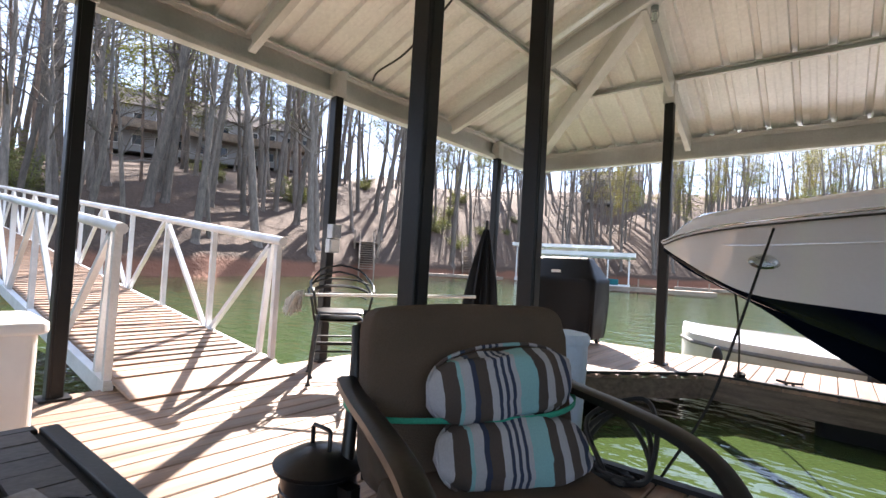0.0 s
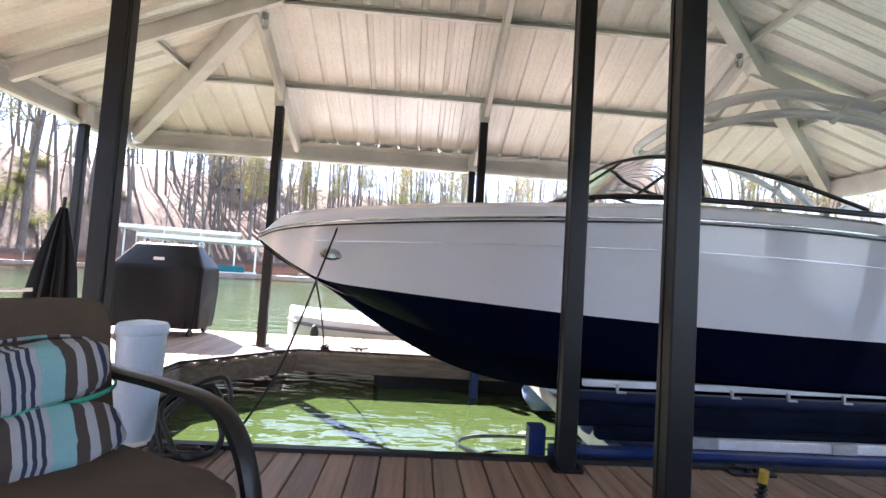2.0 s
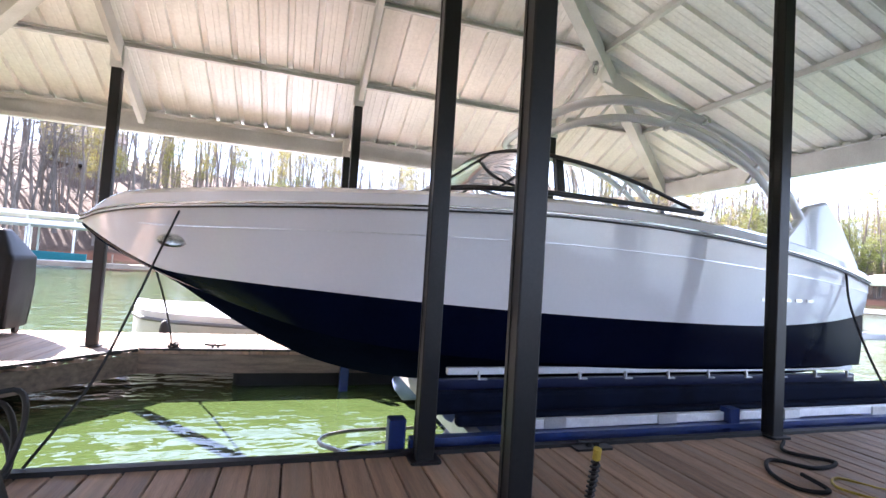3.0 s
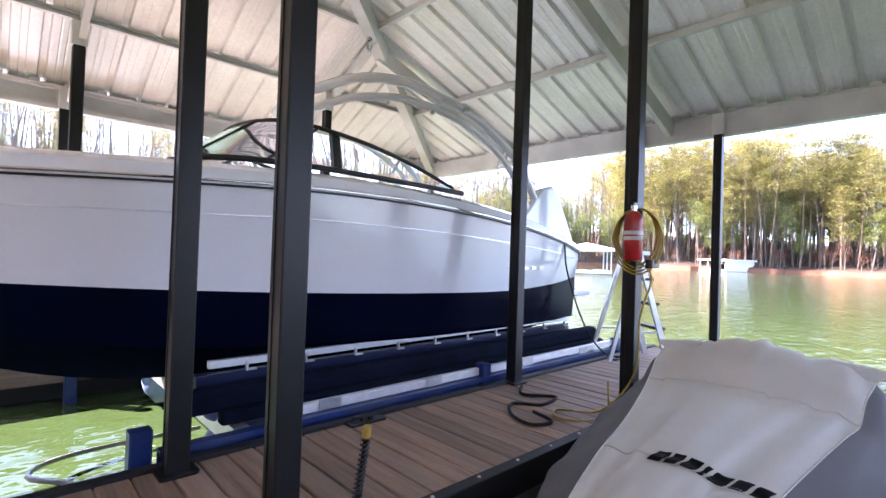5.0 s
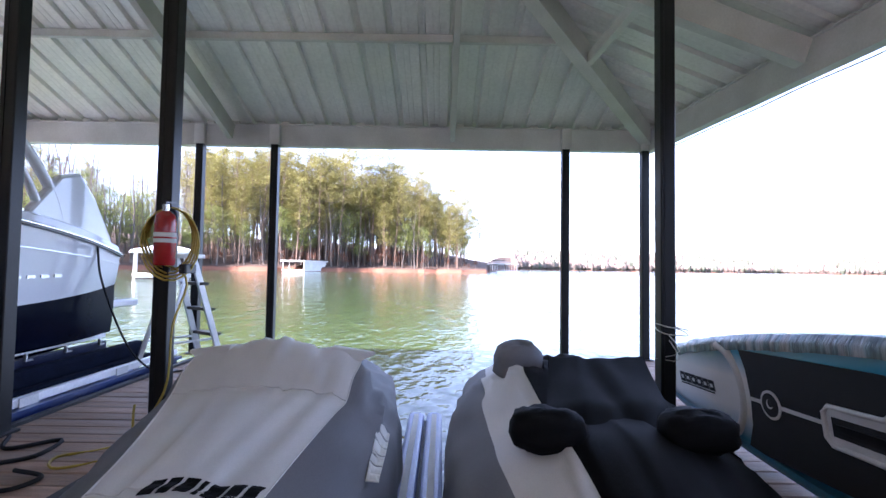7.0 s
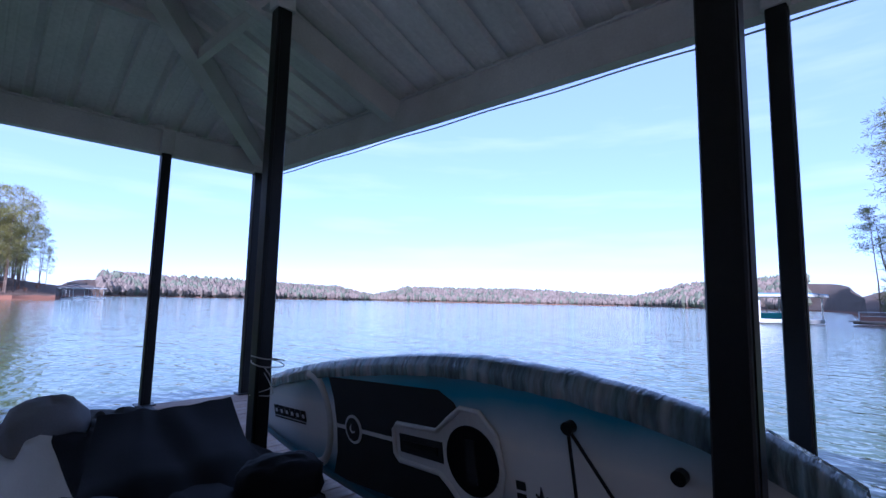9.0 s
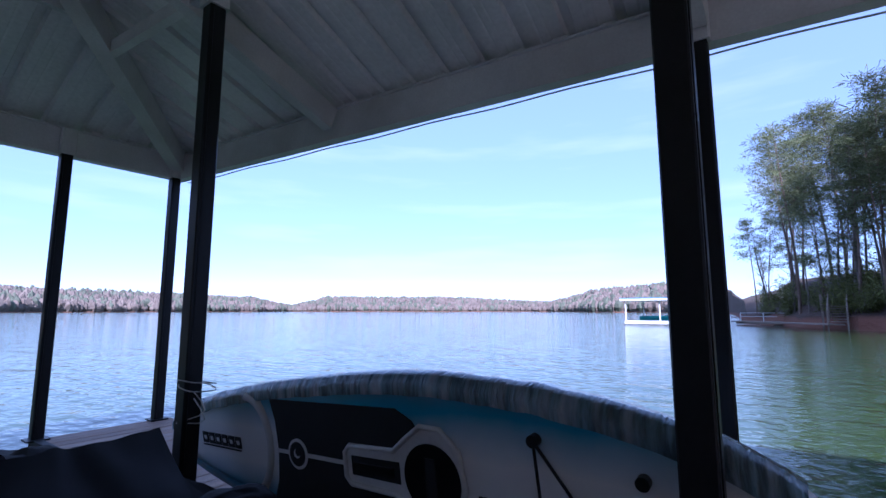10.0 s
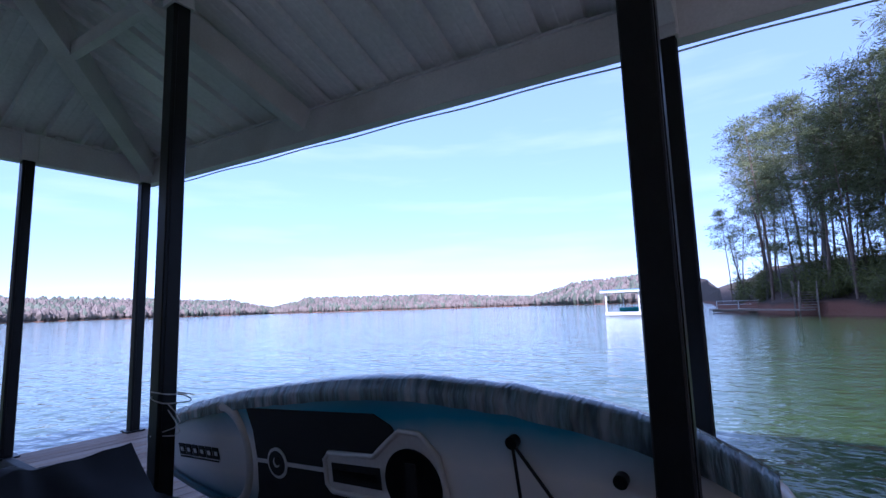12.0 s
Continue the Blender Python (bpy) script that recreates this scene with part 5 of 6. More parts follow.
part("logo_patch", Shape().box((-.06, -.332, .93), (.08, -.325, .97)), M["tag"], gr, "small pale logo patch").matrix_basis = pose(0, .055, 0.05, 0, 0, 0)
for sx in (-.45, .45):
    for sy in (-.22, .22):
        part("caster", Shape().tube([(sx - .02, sy, .045), (sx + .02, sy, .045)], .045, 14), M["rubber"], gr, smooth=50)
        part("caster_leg", Shape().tube([(sx, sy, .05), (sx, sy, .16)], .015, 8), M["galv"], gr)
um = thing("folded_umbrella", "folded dark patio umbrella leaning by the grill", "umbrella", (-4.25, 5.75, 0), 0)
part("base", Shape().lathe([(.001, 0), (.22, 0), (.22, .03), (.05, .07), (.03, .12), (.001, .12)], 24), M["blackmetal"], um, smooth=40)
part("pole", Shape().tube([(0, 0, .05), (.03, .05, 1.62)], .019, 8), M["frame"], um, smooth=60)
rings = []
for z, r in ((.38, .20), (.5, .19), (.8, .16), (1.1, .11), (1.35, .06), (1.5, .03)):
    rings.append([((r * (1 + .35 * math.sin(j * 8 * 2 * math.pi / 48))) * math.cos(2 * math.pi * j / 48) + .02 * z, (r * (1 + .35 * math.sin(j * 8 * 2 * math.pi / 48))) * math.sin(2 * math.pi * j / 48) + .03 * z, z) for j in range(48)])
part("canopy", Shape().loft(rings, True, True), M["vinyl"], um, "black folded canopy", smooth=60)

# extinguisher with yellow hose on the post
ex = thing("fire_extinguisher", "red fire extinguisher strapped to a dark post", "extinguisher", (3.17, 1.93, 1.08))
part("cylinder", Shape().lathe([(.001, 0), (.055, 0), (.062, .012), (.062, .27), (.055, .31), (.03, .335), (.02, .34)], 28), M["red"], ex, smooth=40)
part("label_band", Shape().lathe([(.0628, .14), (.0632, .142), (.0632, .20), (.0628, .202)], 28), M["tag"], ex, "white printed label")
part("label_lines", Shape().lathe([(.0634, .165), (.0636, .166), (.0636, .175), (.0634, .176)], 28), M["red"], ex)
part("valve", Shape().tube([(0, 0, .33), (0, 0, .38)], .02, 10), M["chrome"], ex, smooth=50)
part("lever", Shape().beam((-.02, 0, .395), (.10, 0, .41), .02, .012), M["black"], ex)
part("nozzle_hose", Shape().tube(smooth_path([(.02, 0, .36), (.07, -.02, .33), (.08, -.01, .2), (.075, 0, .08)], 5), .010, 8), M["rubber"], ex, smooth=60)
part("bracket", Shape().box((.0, .02, .05), (.08, .06, .30), .004), M["black"], ex)
hs = thing("yellow_hose", "yellow air hose coiled on the post, trailing to the deck", "hose")
coil = []
for k in range(4):
    for j in range(18):
        a = 2 * math.pi * j / 18
        rr_ = .125 + .012 * k
        coil.append((3.265 - .46 * rr_ * math.cos(a) - .012 * k, 1.945 + .89 * rr_ * math.cos(a) - .006 * k, 1.25 + (.20 + .01 * k) * math.sin(a) - .012 * k))
tail = smooth_path([coil[-1], (3.30, 1.86, 1.0), (3.20, 1.88, .7), (3.17, 1.90, .3), (3.10, 2.1, .02), (2.9, 2.32, .012), (2.75, 2.2, .012), (3.0, 2.02, .012), (3.24, 2.12, .2)], 5)
part("coil", Shape().tube(coil + tail[1:], .0075, 6), M["yellow"], hs, smooth=60)
part("trigger_grip", Shape().box((3.22, 1.82, 1.03), (3.36, 1.87, 1.09), .01), M["black"], hs, bevel=.008)

# ropes, hoses, small gear
def rope(name, pts, r, material, label, category, k=6):
    return single(name, Shape().tube(smooth_path(pts, k), r, 6), material, label, category, 60)


rope("dock_line", [(-.87, 3.98, 1.385), (-.94, 3.78, 1.04), (-1.01, 3.56, .68), (-1.09, 3.32, .33), (-1.22, 3.02, .03)], .008, M["rope"], "black dock line from the bow to the deck edge", "rope")
rope("bow_line", [(-1.16, 4.62, .93), (-1.2, 5.2, .6), (-1.28, 5.9, .22), (-1.32, 6.16, .04)], .009, M["rope"], "thin black bow line to the far walkway", "rope")
rope("stern_line", [(4.62, 3.40, 1.26), (4.65, 3.36, .9), (4.8, 3.2, .3), (4.95, 3.0, .02), (5.1, 2.8, .012)], .010, M["rope"], "black stern line to the dock", "rope")
rope("deck_rope", [(3.2, 2.86, .012), (3.0, 2.7, .012), (3.15, 2.5, .012), (2.9, 2.45, .012), (2.75, 2.6, .012), (2.55, 2.45, .012), (2.5, 2.25, .012), (2.65, 2.2, .012), (2.7, 2.38, .02)], .012, M["rope"], "loose black rope looped on the planks", "rope")
rope("rope_bundle", [(-1.31 + .06 * math.cos(i * 1.9) * (1 - i * .03), 6.22 + .05 * math.sin(i * 1.9), .02 + .012 * (i % 5)) for i in range(18)], .010, M["rope"], "small coil of dark rope on the walkway", "rope")
for q in range(3):
    rope("cable_loop", [(-1.52 + q * .05, 2.75 + .04 * q, .02), (-1.60, 3.02, .10 + .06 * q), (-1.52 + .06 * q, 3.22 + .03 * q, .22 + .05 * q), (-1.36 + .04 * q, 3.14, .15 + .03 * q), (-1.26, 2.98 - .03 * q, .03), (-1.36, 2.82, .016 + .012 * q), (-1.55, 2.9, .018)], .014, M["rubber"], "thick black power cable looped at the deck edge", "cable")
rope("cable_tangle", [(-1.42 + .13 * math.cos(i * 2.3), 2.86 + .10 * math.sin(i * 1.7), .018 + .01 * (i % 4)) for i in range(16)], .009, M["rubber"], "tangle of black cords on the planks", "cable")
rope("lift_hose", [(-.2, 3.2, -.40), (.0, 3.5, -.38), (.35, 3.75, -.30), (.15, 4.1, -.30), (.4, 4.4, -.33), (1.2, 4.5, -.36)], .016, M["galv"], "grey lift air hose floating at the slip", "hose")
spg = thing("spring_hose", "black coiled spring hose with yellow tip", "hose", (1.14, 2.17, 0))
part("coil", Shape().tube([(.018 * math.cos(i * .9) + .0 * i - .03 * i / 90, .018 * math.sin(i * .9) - .10 * i / 90, .012 + .30 * i / 90) for i in range(90)], .005, 5), M["black"], spg, smooth=60)
part("core", Shape().tube([(0, 0, 0), (-.03, -.10, .32)], .011, 8), M["black"], spg, smooth=60)
part("tip", Shape().tube([(-.03, -.10, .315), (-.033, -.11, .36)], .017, 10), M["yellow"], spg, "yellow plastic tip", smooth=50)
for x, y, rz in ((1.72, 2.95, 0), (5.0, 2.92, 0), (-.9, 6.28, 0)):
    cl = thing("dock_cleat", "black dock cleat bolted to the planks", "cleat", (x, y, 0), rz, "cleats")
    part("base", Shape().box((-.13, -.04, 0), (.13, .04, .014), .01), M["black"], cl)
    part("horn", Shape().tube(smooth_path([(-.11, 0, .05), (-.05, 0, .042), (.05, 0, .042), (.11, 0, .05)], 4), .012, 8), M["black"], cl, smooth=60)
    part("stem", Shape().box((-.04, -.014, .012), (-.015, .014, .04)).box((.015, -.014, .012), (.04, .014, .04)), M["black"], cl)

# step ladder at the end of the finger
ld = thing("step_ladder", "aluminium boarding ladder on the finger dock", "ladder", (5.18, 2.86, 0), -32)
for sy in (-.2, .2):
    part("rail", Shape().beam((.0, sy * .8, 1.15), (.34, sy, .0), .03, .06, up=(1, 0, 0)), M["alu"], ld)
    part("rear_rail", Shape().beam((-.02, sy * .8, 1.15), (-.36, sy, .0), .025, .04, up=(1, 0, 0)), M["alu"], ld)
for i in range(1, 4):
    t = i / 4.3
    part("tread", Shape().box((.34 * t - .05, -.19, 1.15 * (1 - t) - .01), (.34 * t + .05, .19, 1.15 * (1 - t) + .02), .004), M["black"], ld)
part("cap", Shape().box((-.08, -.19, 1.15), (.08, .19, 1.19), .01), M["alu"], ld)
part("spreader", Shape().beam((.22, -.18, .32), (-.26, -.18, .32), .02, .02).beam((.22, .18, .32), (-.26, .18, .32), .02, .02), M["alu"], ld)

# electrics and lights
bx = thing("outlet_box", "grey electrical boxes mounted on a roof post", "electric box", (-4.36, 3.36, 1.05))
part("upper_box", Shape().box((.0, -.06, .14), (.09, .05, .27), .008), M["galv"], bx)
part("lower_box", Shape().box((.0, -.07, .0), (.07, .05, .13), .008), M["galv"], bx)
part("flip_cover", Shape().box((.07, -.06, .01), (.085, .04, .12), .006), M["beam"], bx)
for x, y, z in ((-2.0, 5.22, 3.52), (3.14, 5.22, 3.56)):
    lt = thing("caged_light", "small caged bulkhead lamp under the roof joint", "lamp", (x, y, z), group="roof lamps")
    part("socket", Shape().lathe([(.03, .05), (.035, .06), (.035, .10), (.001, .10)], 14), M["galv"], lt, smooth=40)
    part("bulb", Shape().lathe([(.001, -.05), (.02, -.045), (.03, -.01), (.02, .04), (.015, .05)], 14), M["glass"], lt, smooth=60)
    for k in range(5):
        a = k * 2 * math.pi / 5
        part("cage_wire", Shape().tube([(.034 * math.cos(a), .034 * math.sin(a), .06), (.042 * math.cos(a), .042 * math.sin(a), 0), (.02 * math.cos(a), .02 * math.sin(a), -.07), (0, 0, -.075)], .003, 4), M["galv"], lt)
rope("roof_cable", [(-4.35, 3.75, 2.87), (-4.1, 3.6, 2.86), (-3.7, 3.55, 2.92), (-3.2, 3.45, 3.1), (-2.6, 3.3, 3.35)], .010, M["black"], "black cable slung under the roof sheet", "cable")
rope("eave_wire", [(6.1 - i * .55, Y0F(6.1 - i * .55) - .02, EZ - .275 - .012 * (i % 2)) for i in range(17)], .006, M["wire"], "thin string light wire along the eave", "wire", 3)

# ---------------------------------------------------------------- covered watercraft
def watercraft(cy, sect, zones, seed, label, crest):
    """Draped covers over a ski: sect rows of x, half width, side top z, crown z, crown half width."""
    th = thing("covered_watercraft", label, "jet ski", (0, cy, 0))
    rows = []
    for i in range(len(sect) - 1):
        a, b, c, d = sect[max(0, i - 1)], sect[i], sect[i + 1], sect[min(len(sect) - 1, i + 2)]
        for j in range(6):
            t = j / 6
            rows.append([0.5 * (2 * q + (r - p) * t + (2 * p - 5 * q + 4 * r - s_) * t * t + (3 * q - p - 3 * r + s_) * t ** 3) for p, q, r, s_ in zip(a, b, c, d)])
    rows.append(list(sect[-1]))
    N = 61
    grid = []
    for x, hw, zs, zc, hc in rows:
        line = []
        for j in range(N):
            u = -1 + 2 * j / (N - 1)
            au = abs(u)
            if au < .45:
                t = au / .45
                y, z = hc * t, zc - (zc - zs) * .20 * t ** 1.6
            elif au < .75:
                t = (au - .45) / .3
                y, z = hc + (hw - hc) * t, zc - (zc - zs) * (.20 + .80 * t ** 1.15)
            else:
                t = (au - .75) / .25
                y, z = hw + .02 * math.sin(t * 3), zs + (-.34 - zs) * t
            near = math.exp(-((x - crest) / .28) ** 2)
            fold = .020 * math.sin(x * 19 + u * 4 + seed + 2 * noise.noise((x, u, seed))) * max(0, au - .5) + .018 * noise.noise((x * 1.4 + seed, u * 2.4, 1.3)) - .030 * abs(noise.noise((x * 1.1 + seed, u * 7 + .6 * x, 4))) + near * .030 * (.4 - abs(noise.noise((u * 11 + seed, x * 2.2, 7))) * 2)
            line.append((x + fold * .4, math.copysign(y + fold, u) if u else 0, z + fold * (1 if au < .75 else 0)))
        grid.append(line)
    for nm, lo, hi, material, lab in zones:
        part(nm, Shape().loft([r[lo:hi + 1] for r in grid]), material, th, lab, smooth=70)
    lo, hi = zones[0][1], zones[0][2]
    for xs_ in (1.95, 2.76) if seed < 5 else (2.5,):
        k = min(range(len(grid)), key=lambda q: abs(grid[q][30][0] - xs_))
        part("seam", Shape().tube([Vector(q) + Vector((0, 0, .002)) for q in grid[k][lo:hi + 1]], .004, 5), zones[0][3], th, "stitched cover seam", smooth=60)
    for j in (lo, hi):
        part("seam", Shape().tube([Vector(r[j]) + Vector((0, 0, .002)) for r in grid], .004, 5), zones[0][3], th, "stitched cover seam", smooth=60)
    s = Shape()
    for end in (grid[0], grid[-1]):
        k = len(s.v)
        s.v += end
        s.f.append(tuple(range(k, k + N)))
    part("end_panel", s, zones[0][3], th)
    return th, grid


def on_cover(grid, x, y):
    """Height of the draped cover at x, y."""
    flat = [p for r in grid for p in r[8:53]]
    near = sorted(flat, key=lambda p: (p[0] - x) ** 2 + (p[1] - y) ** 2)[:4]
    w_ = [1 / ((p[0] - x) ** 2 + (p[1] - y) ** 2 + 1e-5) for p in near]
    return sum(p[2] * q for p, q in zip(near, w_)) / sum(w_)


def bar_letters(parent, grid, material, p, along, up, widths, h, gap, label):
    """A row of slanted bars, standing for lettering, laid on the cloth."""
    p, along, up = Vector((*p, 0)), Vector((*along, 0)).normalized(), Vector((*up, 0)).normalized()
    x = 0
    for i, wd in enumerate(widths):
        s = Shape()
        rows = []
        for a in range(4):
            row = []
            for b in range(5):
                q = p + along * (x + wd * a / 3 + .3 * h * b / 4) + up * (h * b / 4)
                row.append((q.x, q.y, on_cover(grid, q.x, q.y) + .006))
            rows.append(row)
        s.loft(rows)
        x += wd + gap
        ob = part("lettering_bar", s, material, parent, label)
        g = ob.modifiers.new("print", "SOLIDIFY")
        g.thickness, g.offset = .004, -1


ski, g1 = watercraft(1.15, ((1.12, .20, -.08, .02, .10), (1.35, .34, .0, .13, .18), (1.6, .45, .06, .215, .24), (1.95, .56, .11, .29, .30), (2.35, .66, .15, .37, .365), (2.62, .70, .18, .425, .42), (2.76, .70, .20, .455, .455), (2.90, .70, .21, .565, .465), (3.06, .72, .22, .645, .475), (3.16, .70, .22, .635, .40), (3.35, .66, .22, .55, .34), (3.75, .6, .2, .46, .28), (4.3, .54, .15, .40, .24), (4.7, .46, .05, .28, .2)),
                     (("cover_top", 16, 44, M["ltgrey"], "light grey cloth cover"), ("cover_skirt_right", 0, 16, M["dkgrey"], "dark grey side cloth"), ("cover_skirt_left", 44, 60, M["dkgrey"], "dark grey side cloth")), 1.0, "personal watercraft under a light and dark grey cloth cover", 3.0)
for sg in (-1, 1):
    e = Shape().loft([[(3.09 + dx * (1 - .85 * t), sg * (.30 + .25 * t), .565 + .01 * t + dz * (1 - .9 * t)) for dx, dz in ((-.14, -.10), (-.04, .045), (.06, .045), (.14, -.10))] for t in (0, .3, .65, 1)], True, True)
    part("mirror_peak", e, M["ltgrey"], ski, "cloth stretched over a mirror", smooth=60)
bar_letters(ski, g1, M["blkcloth"], (1.91, .11), (.10, -1), (1, 0), [.046, .040, .046, .016, .054, .048, .048], .070, .016, "black slanted logo bar")
bar_letters(ski, g1, M["tag"], (2.32, -.685), (1, .0), (.02, 1), [.058, .054, .058, .02, .07, .062, .062], .060, .010, "white slanted logo bar")
ski2, g2 = watercraft(-.55, ((1.15, .25, -.05, .02, .12), (1.5, .45, .03, .20, .22), (1.85, .60, .10, .36, .28), (2.15, .68, .16, .445, .32), (2.5, .70, .2, .455, .34), (2.8, .70, .22, .51, .36), (3.05, .68, .25, .555, .36), (3.25, .66, .25, .56, .34), (3.6, .6, .22, .46, .30), (4.1, .55, .18, .40, .26), (4.6, .46, .08, .3, .2)),
                      (("cover_top", 7, 40, M["blkcloth"], "black cloth cover"), ("cover_band", 40, 48, M["ltgrey"], "light grey cloth band"), ("cover_skirt_left", 48, 60, M["dkgrey"], "dark grey side cloth"), ("cover_skirt_right", 0, 7, M["dkgrey"], "dark grey side cloth")), 6.0, "personal watercraft under a black and grey cloth cover", 3.1)
for sg in (-1, 1):
    part("handlebar_sleeve", pillow(Shape(), 2.20, sg * .31, .435, .10, .155, .085, 2.8, 26, 16, rip=.014, seed=sg + 4), M["blkcloth"], ski2, "black cloth bulge over a handlebar", smooth=60)
flap = []
for i in range(19):
    t = i / 18
    x = 2.24 + .72 * t
    hw = .30 - .02 * t
    crown = .41 + .065 * min(1, t * 4) + .115 * t ** 1.7
    row = []
    for j in range(33):
        u = -1 + j / 16
        sag = .07 * abs(u) ** 3 * (1 - t) + .020 * math.exp(-((u + .25 - .5 * t) / .16) ** 2) * (1 - .5 * t) - .016 * math.exp(-((u - .45) / .12) ** 2) * t + .014 * noise.noise((x * 3, u * 2.5, 8))
        row.append((x + .04 * u * u - .02 * u, -.15 * t + hw * u, crown - sag))
    flap.append(row)
flap.append([(x + .012, y, z - .012) for x, y, z in flap[-1]])
flap.append([(x + .03, y * .97, z - .24) for x, y, z in flap[-1]])
part("hood_panel", Shape().loft(flap), M["blkcloth"], ski2, "black cloth stretched to a sharp rear edge", smooth=40)
part("rear_hump", pillow(Shape(), 3.22, .27, .50, .15, .15, .14, 2.6, 24, 14, rip=.02, seed=9), M["dkgrey"], ski2, "grey cloth hump", smooth=60)
fl = thing("drive_on_float", "lavender blue plastic drive-on float between the watercraft", "float", (0, 0, 0))
for y0, y1 in ((.185, .313), (.337, .465)):
    part("pontoon", Shape().box((1.25, y0, -.62), (4.4, y1, -.16), .03), M["float"], fl, bevel=.04)
# black strip put in for the shade of the gap between the pontoons
part("channel", Shape().box((1.3, .314, -.5), (4.35, .336, -.22)), M["rubber"], fl)
for yy in (.25, .40):
    part("runner", Shape().box((1.35, yy - .02, -.16), (4.3, yy + .02, -.148), .006), M["tag"], fl)

# ---------------------------------------------------------------- paddle board on its edge
M["supteal"] = mat("teal_fade_plastic", (0.02, 0.20, 0.30), 0.28, 0.0, 1.5, 0.25, 60, 0.03)
# the film's pale streaks are crease glints put into its colour
M["film"] = mat("clear_wrap_over_dark_edge", (0.10, 0.16, 0.185), 0.14, 0.0, 5, 0.6, 9, 0.9, stretch=(9, 1, 1.2), dirt_glint=(0.45, 0.48, 0.50), dirt_glint_amt=0.6)


def sup_mat():
    """White board with an airbrushed teal edge, a print along local z."""
    m = bpy.data.materials.new("airbrushed_board")
    m.use_nodes = True
    n, l = m.node_tree.nodes, m.node_tree.links
    b = n["Principled BSDF"]
    co, sp = n.new("ShaderNodeTexCoord"), n.new("ShaderNodeSeparateXYZ")
    l.new(co.outputs["Object"], sp.inputs[0])
    nz_ = n.new("ShaderNodeTexNoise")
    nz_.inputs["Scale"].default_value, nz_.inputs["Detail"].default_value = 2.5, 4
    l.new(co.outputs["Object"], nz_.inputs["Vector"])
    ma = n.new("ShaderNodeMath")
    ma.operation = "MULTIPLY_ADD"
    ma.inputs[1].default_value = .12
    ab = n.new("ShaderNodeMath")
    ab.operation = "ABSOLUTE"
    l.new(sp.outputs["Z"], ab.inputs[0])
    l.new(nz_.outputs["Fac"], ma.inputs[0])
    l.new(ab.outputs[0], ma.inputs[2])
    ramp = n.new("ShaderNodeValToRGB")
    e = ramp.color_ramp.elements
    e[0].position, e[0].color = .15, (.80, .77, .73, 1)
    e[1].position, e[1].color = .31, (.025, .28, .42, 1)
    q = e.new(.46)
    q.color = (.02, .11, .16, 1)
    l.new(ma.outputs[0], ramp.inputs[0])
    l.new(ramp.outputs[0], b.inputs["Base Color"])
    b.inputs["Roughness"].default_value, b.inputs["Coat Weight"].default_value = .3, .4
    return m


M["board"] = sup_mat()
SUPC = (2.0, -1.60, .452)
sup = thing("paddle_board", "white and teal paddle board wrapped in clear film on its edge", "paddle board", SUPC)
sup.matrix_world = pose(*SUPC, -6, 3.2, 0)


def sup_half(x):
    """Half width of the board at local x, nose at +2.12, tail at -1.42."""
    t = x / (2.12 if x > 0 else 1.42)
    return .400 * max(0, 1 - abs(t) ** (1.45 if x > 0 else 1.9)) ** (.5)


rings = []
xs = [2.118 - i * 3.535 / 80 for i in range(81)]
for x in xs:
    hw = max(.01, sup_half(x))
    ring = []
    for j in range(32):
        a = 2 * math.pi * j / 32
        ring.append((x, .072 * math.copysign(abs(math.cos(a)) ** .7, math.cos(a)) * min(1, hw / .12), hw * math.copysign(abs(math.sin(a)) ** .55, math.sin(a))))
    rings.append(ring)
part("hull", Shape().loft(rings, True, True), M["board"], sup, smooth=60)
rings = []
for i in range(90):
    x = 2.06 - i * 3.42 / 89
    hw = sup_half(x)
    wr = .008 * noise.noise((x * 9, 2, 1)) + .003 * noise.noise((x * 40, 3, 1))
    rings.append([(x, dy, hw + dz + wr) for dy, dz in ((.080, -.075), (.079, -.03), (.05, .008), (0, .014), (-.05, .008), (-.079, -.05))])
part("edge_film", Shape().loft(rings), M["film"], sup, "shiny clear film wrapped over the dark edge", smooth=60)
FY = .0735


def plate(name, outline, material, lift, label="", ch=True):
    s = Shape()
    n = len(outline)
    s.add([(x, FY - .004, z) for x, z in outline] + [(x, FY + lift, z) for x, z in outline], [tuple(range(n)), tuple(range(n, 2 * n))] + [(i, (i + 1) % n, n + (i + 1) % n, n + i) for i in range(n)])
    return part(name, s, material, sup, label)


def disc(cx, cz, r, n=32, r2=None):
    return [(cx + r * math.cos(2 * math.pi * i / n), cz + (r2 or r) * math.sin(2 * math.pi * i / n)) for i in range(n)]


pad = [(.94, .26), (.90, .15), (.885, 0), (.90, -.15), (.96, -.29), (.02, -.28), (-.06, -.22), (-.10, -.12), (-.10, .14), (-.05, .22), (.04, .265)]
plate("traction_pad", pad, M["pad"], .004, "black foam traction pad")
plate("pad_line", [(.89, -.010), (.89, .010), (.35, .010), (.35, -.010)], M["supwhite"], .007)
plate("ring_badge", disc(.72, 0, .075), M["supwhite"], .009, "white ring badge")
plate("ring_centre", disc(.72, 0, .060), M["pad"], .012)
plate("badge_mark", disc(.72, .004, .024, 16), M["supwhite"], .014)
plate("badge_core", disc(.71, .012, .020, 16), M["pad"], .016)
surround = [(.36, .055), (.36, -.055), (.33, -.085), (.06, -.09), (.0, -.13), (-.06, -.19), (-.16, -.21), (-.26, -.15), (-.30, -.02), (-.28, .12), (-.20, .20), (-.10, .205), (-.02, .15), (.06, .09), (.33, .085)]
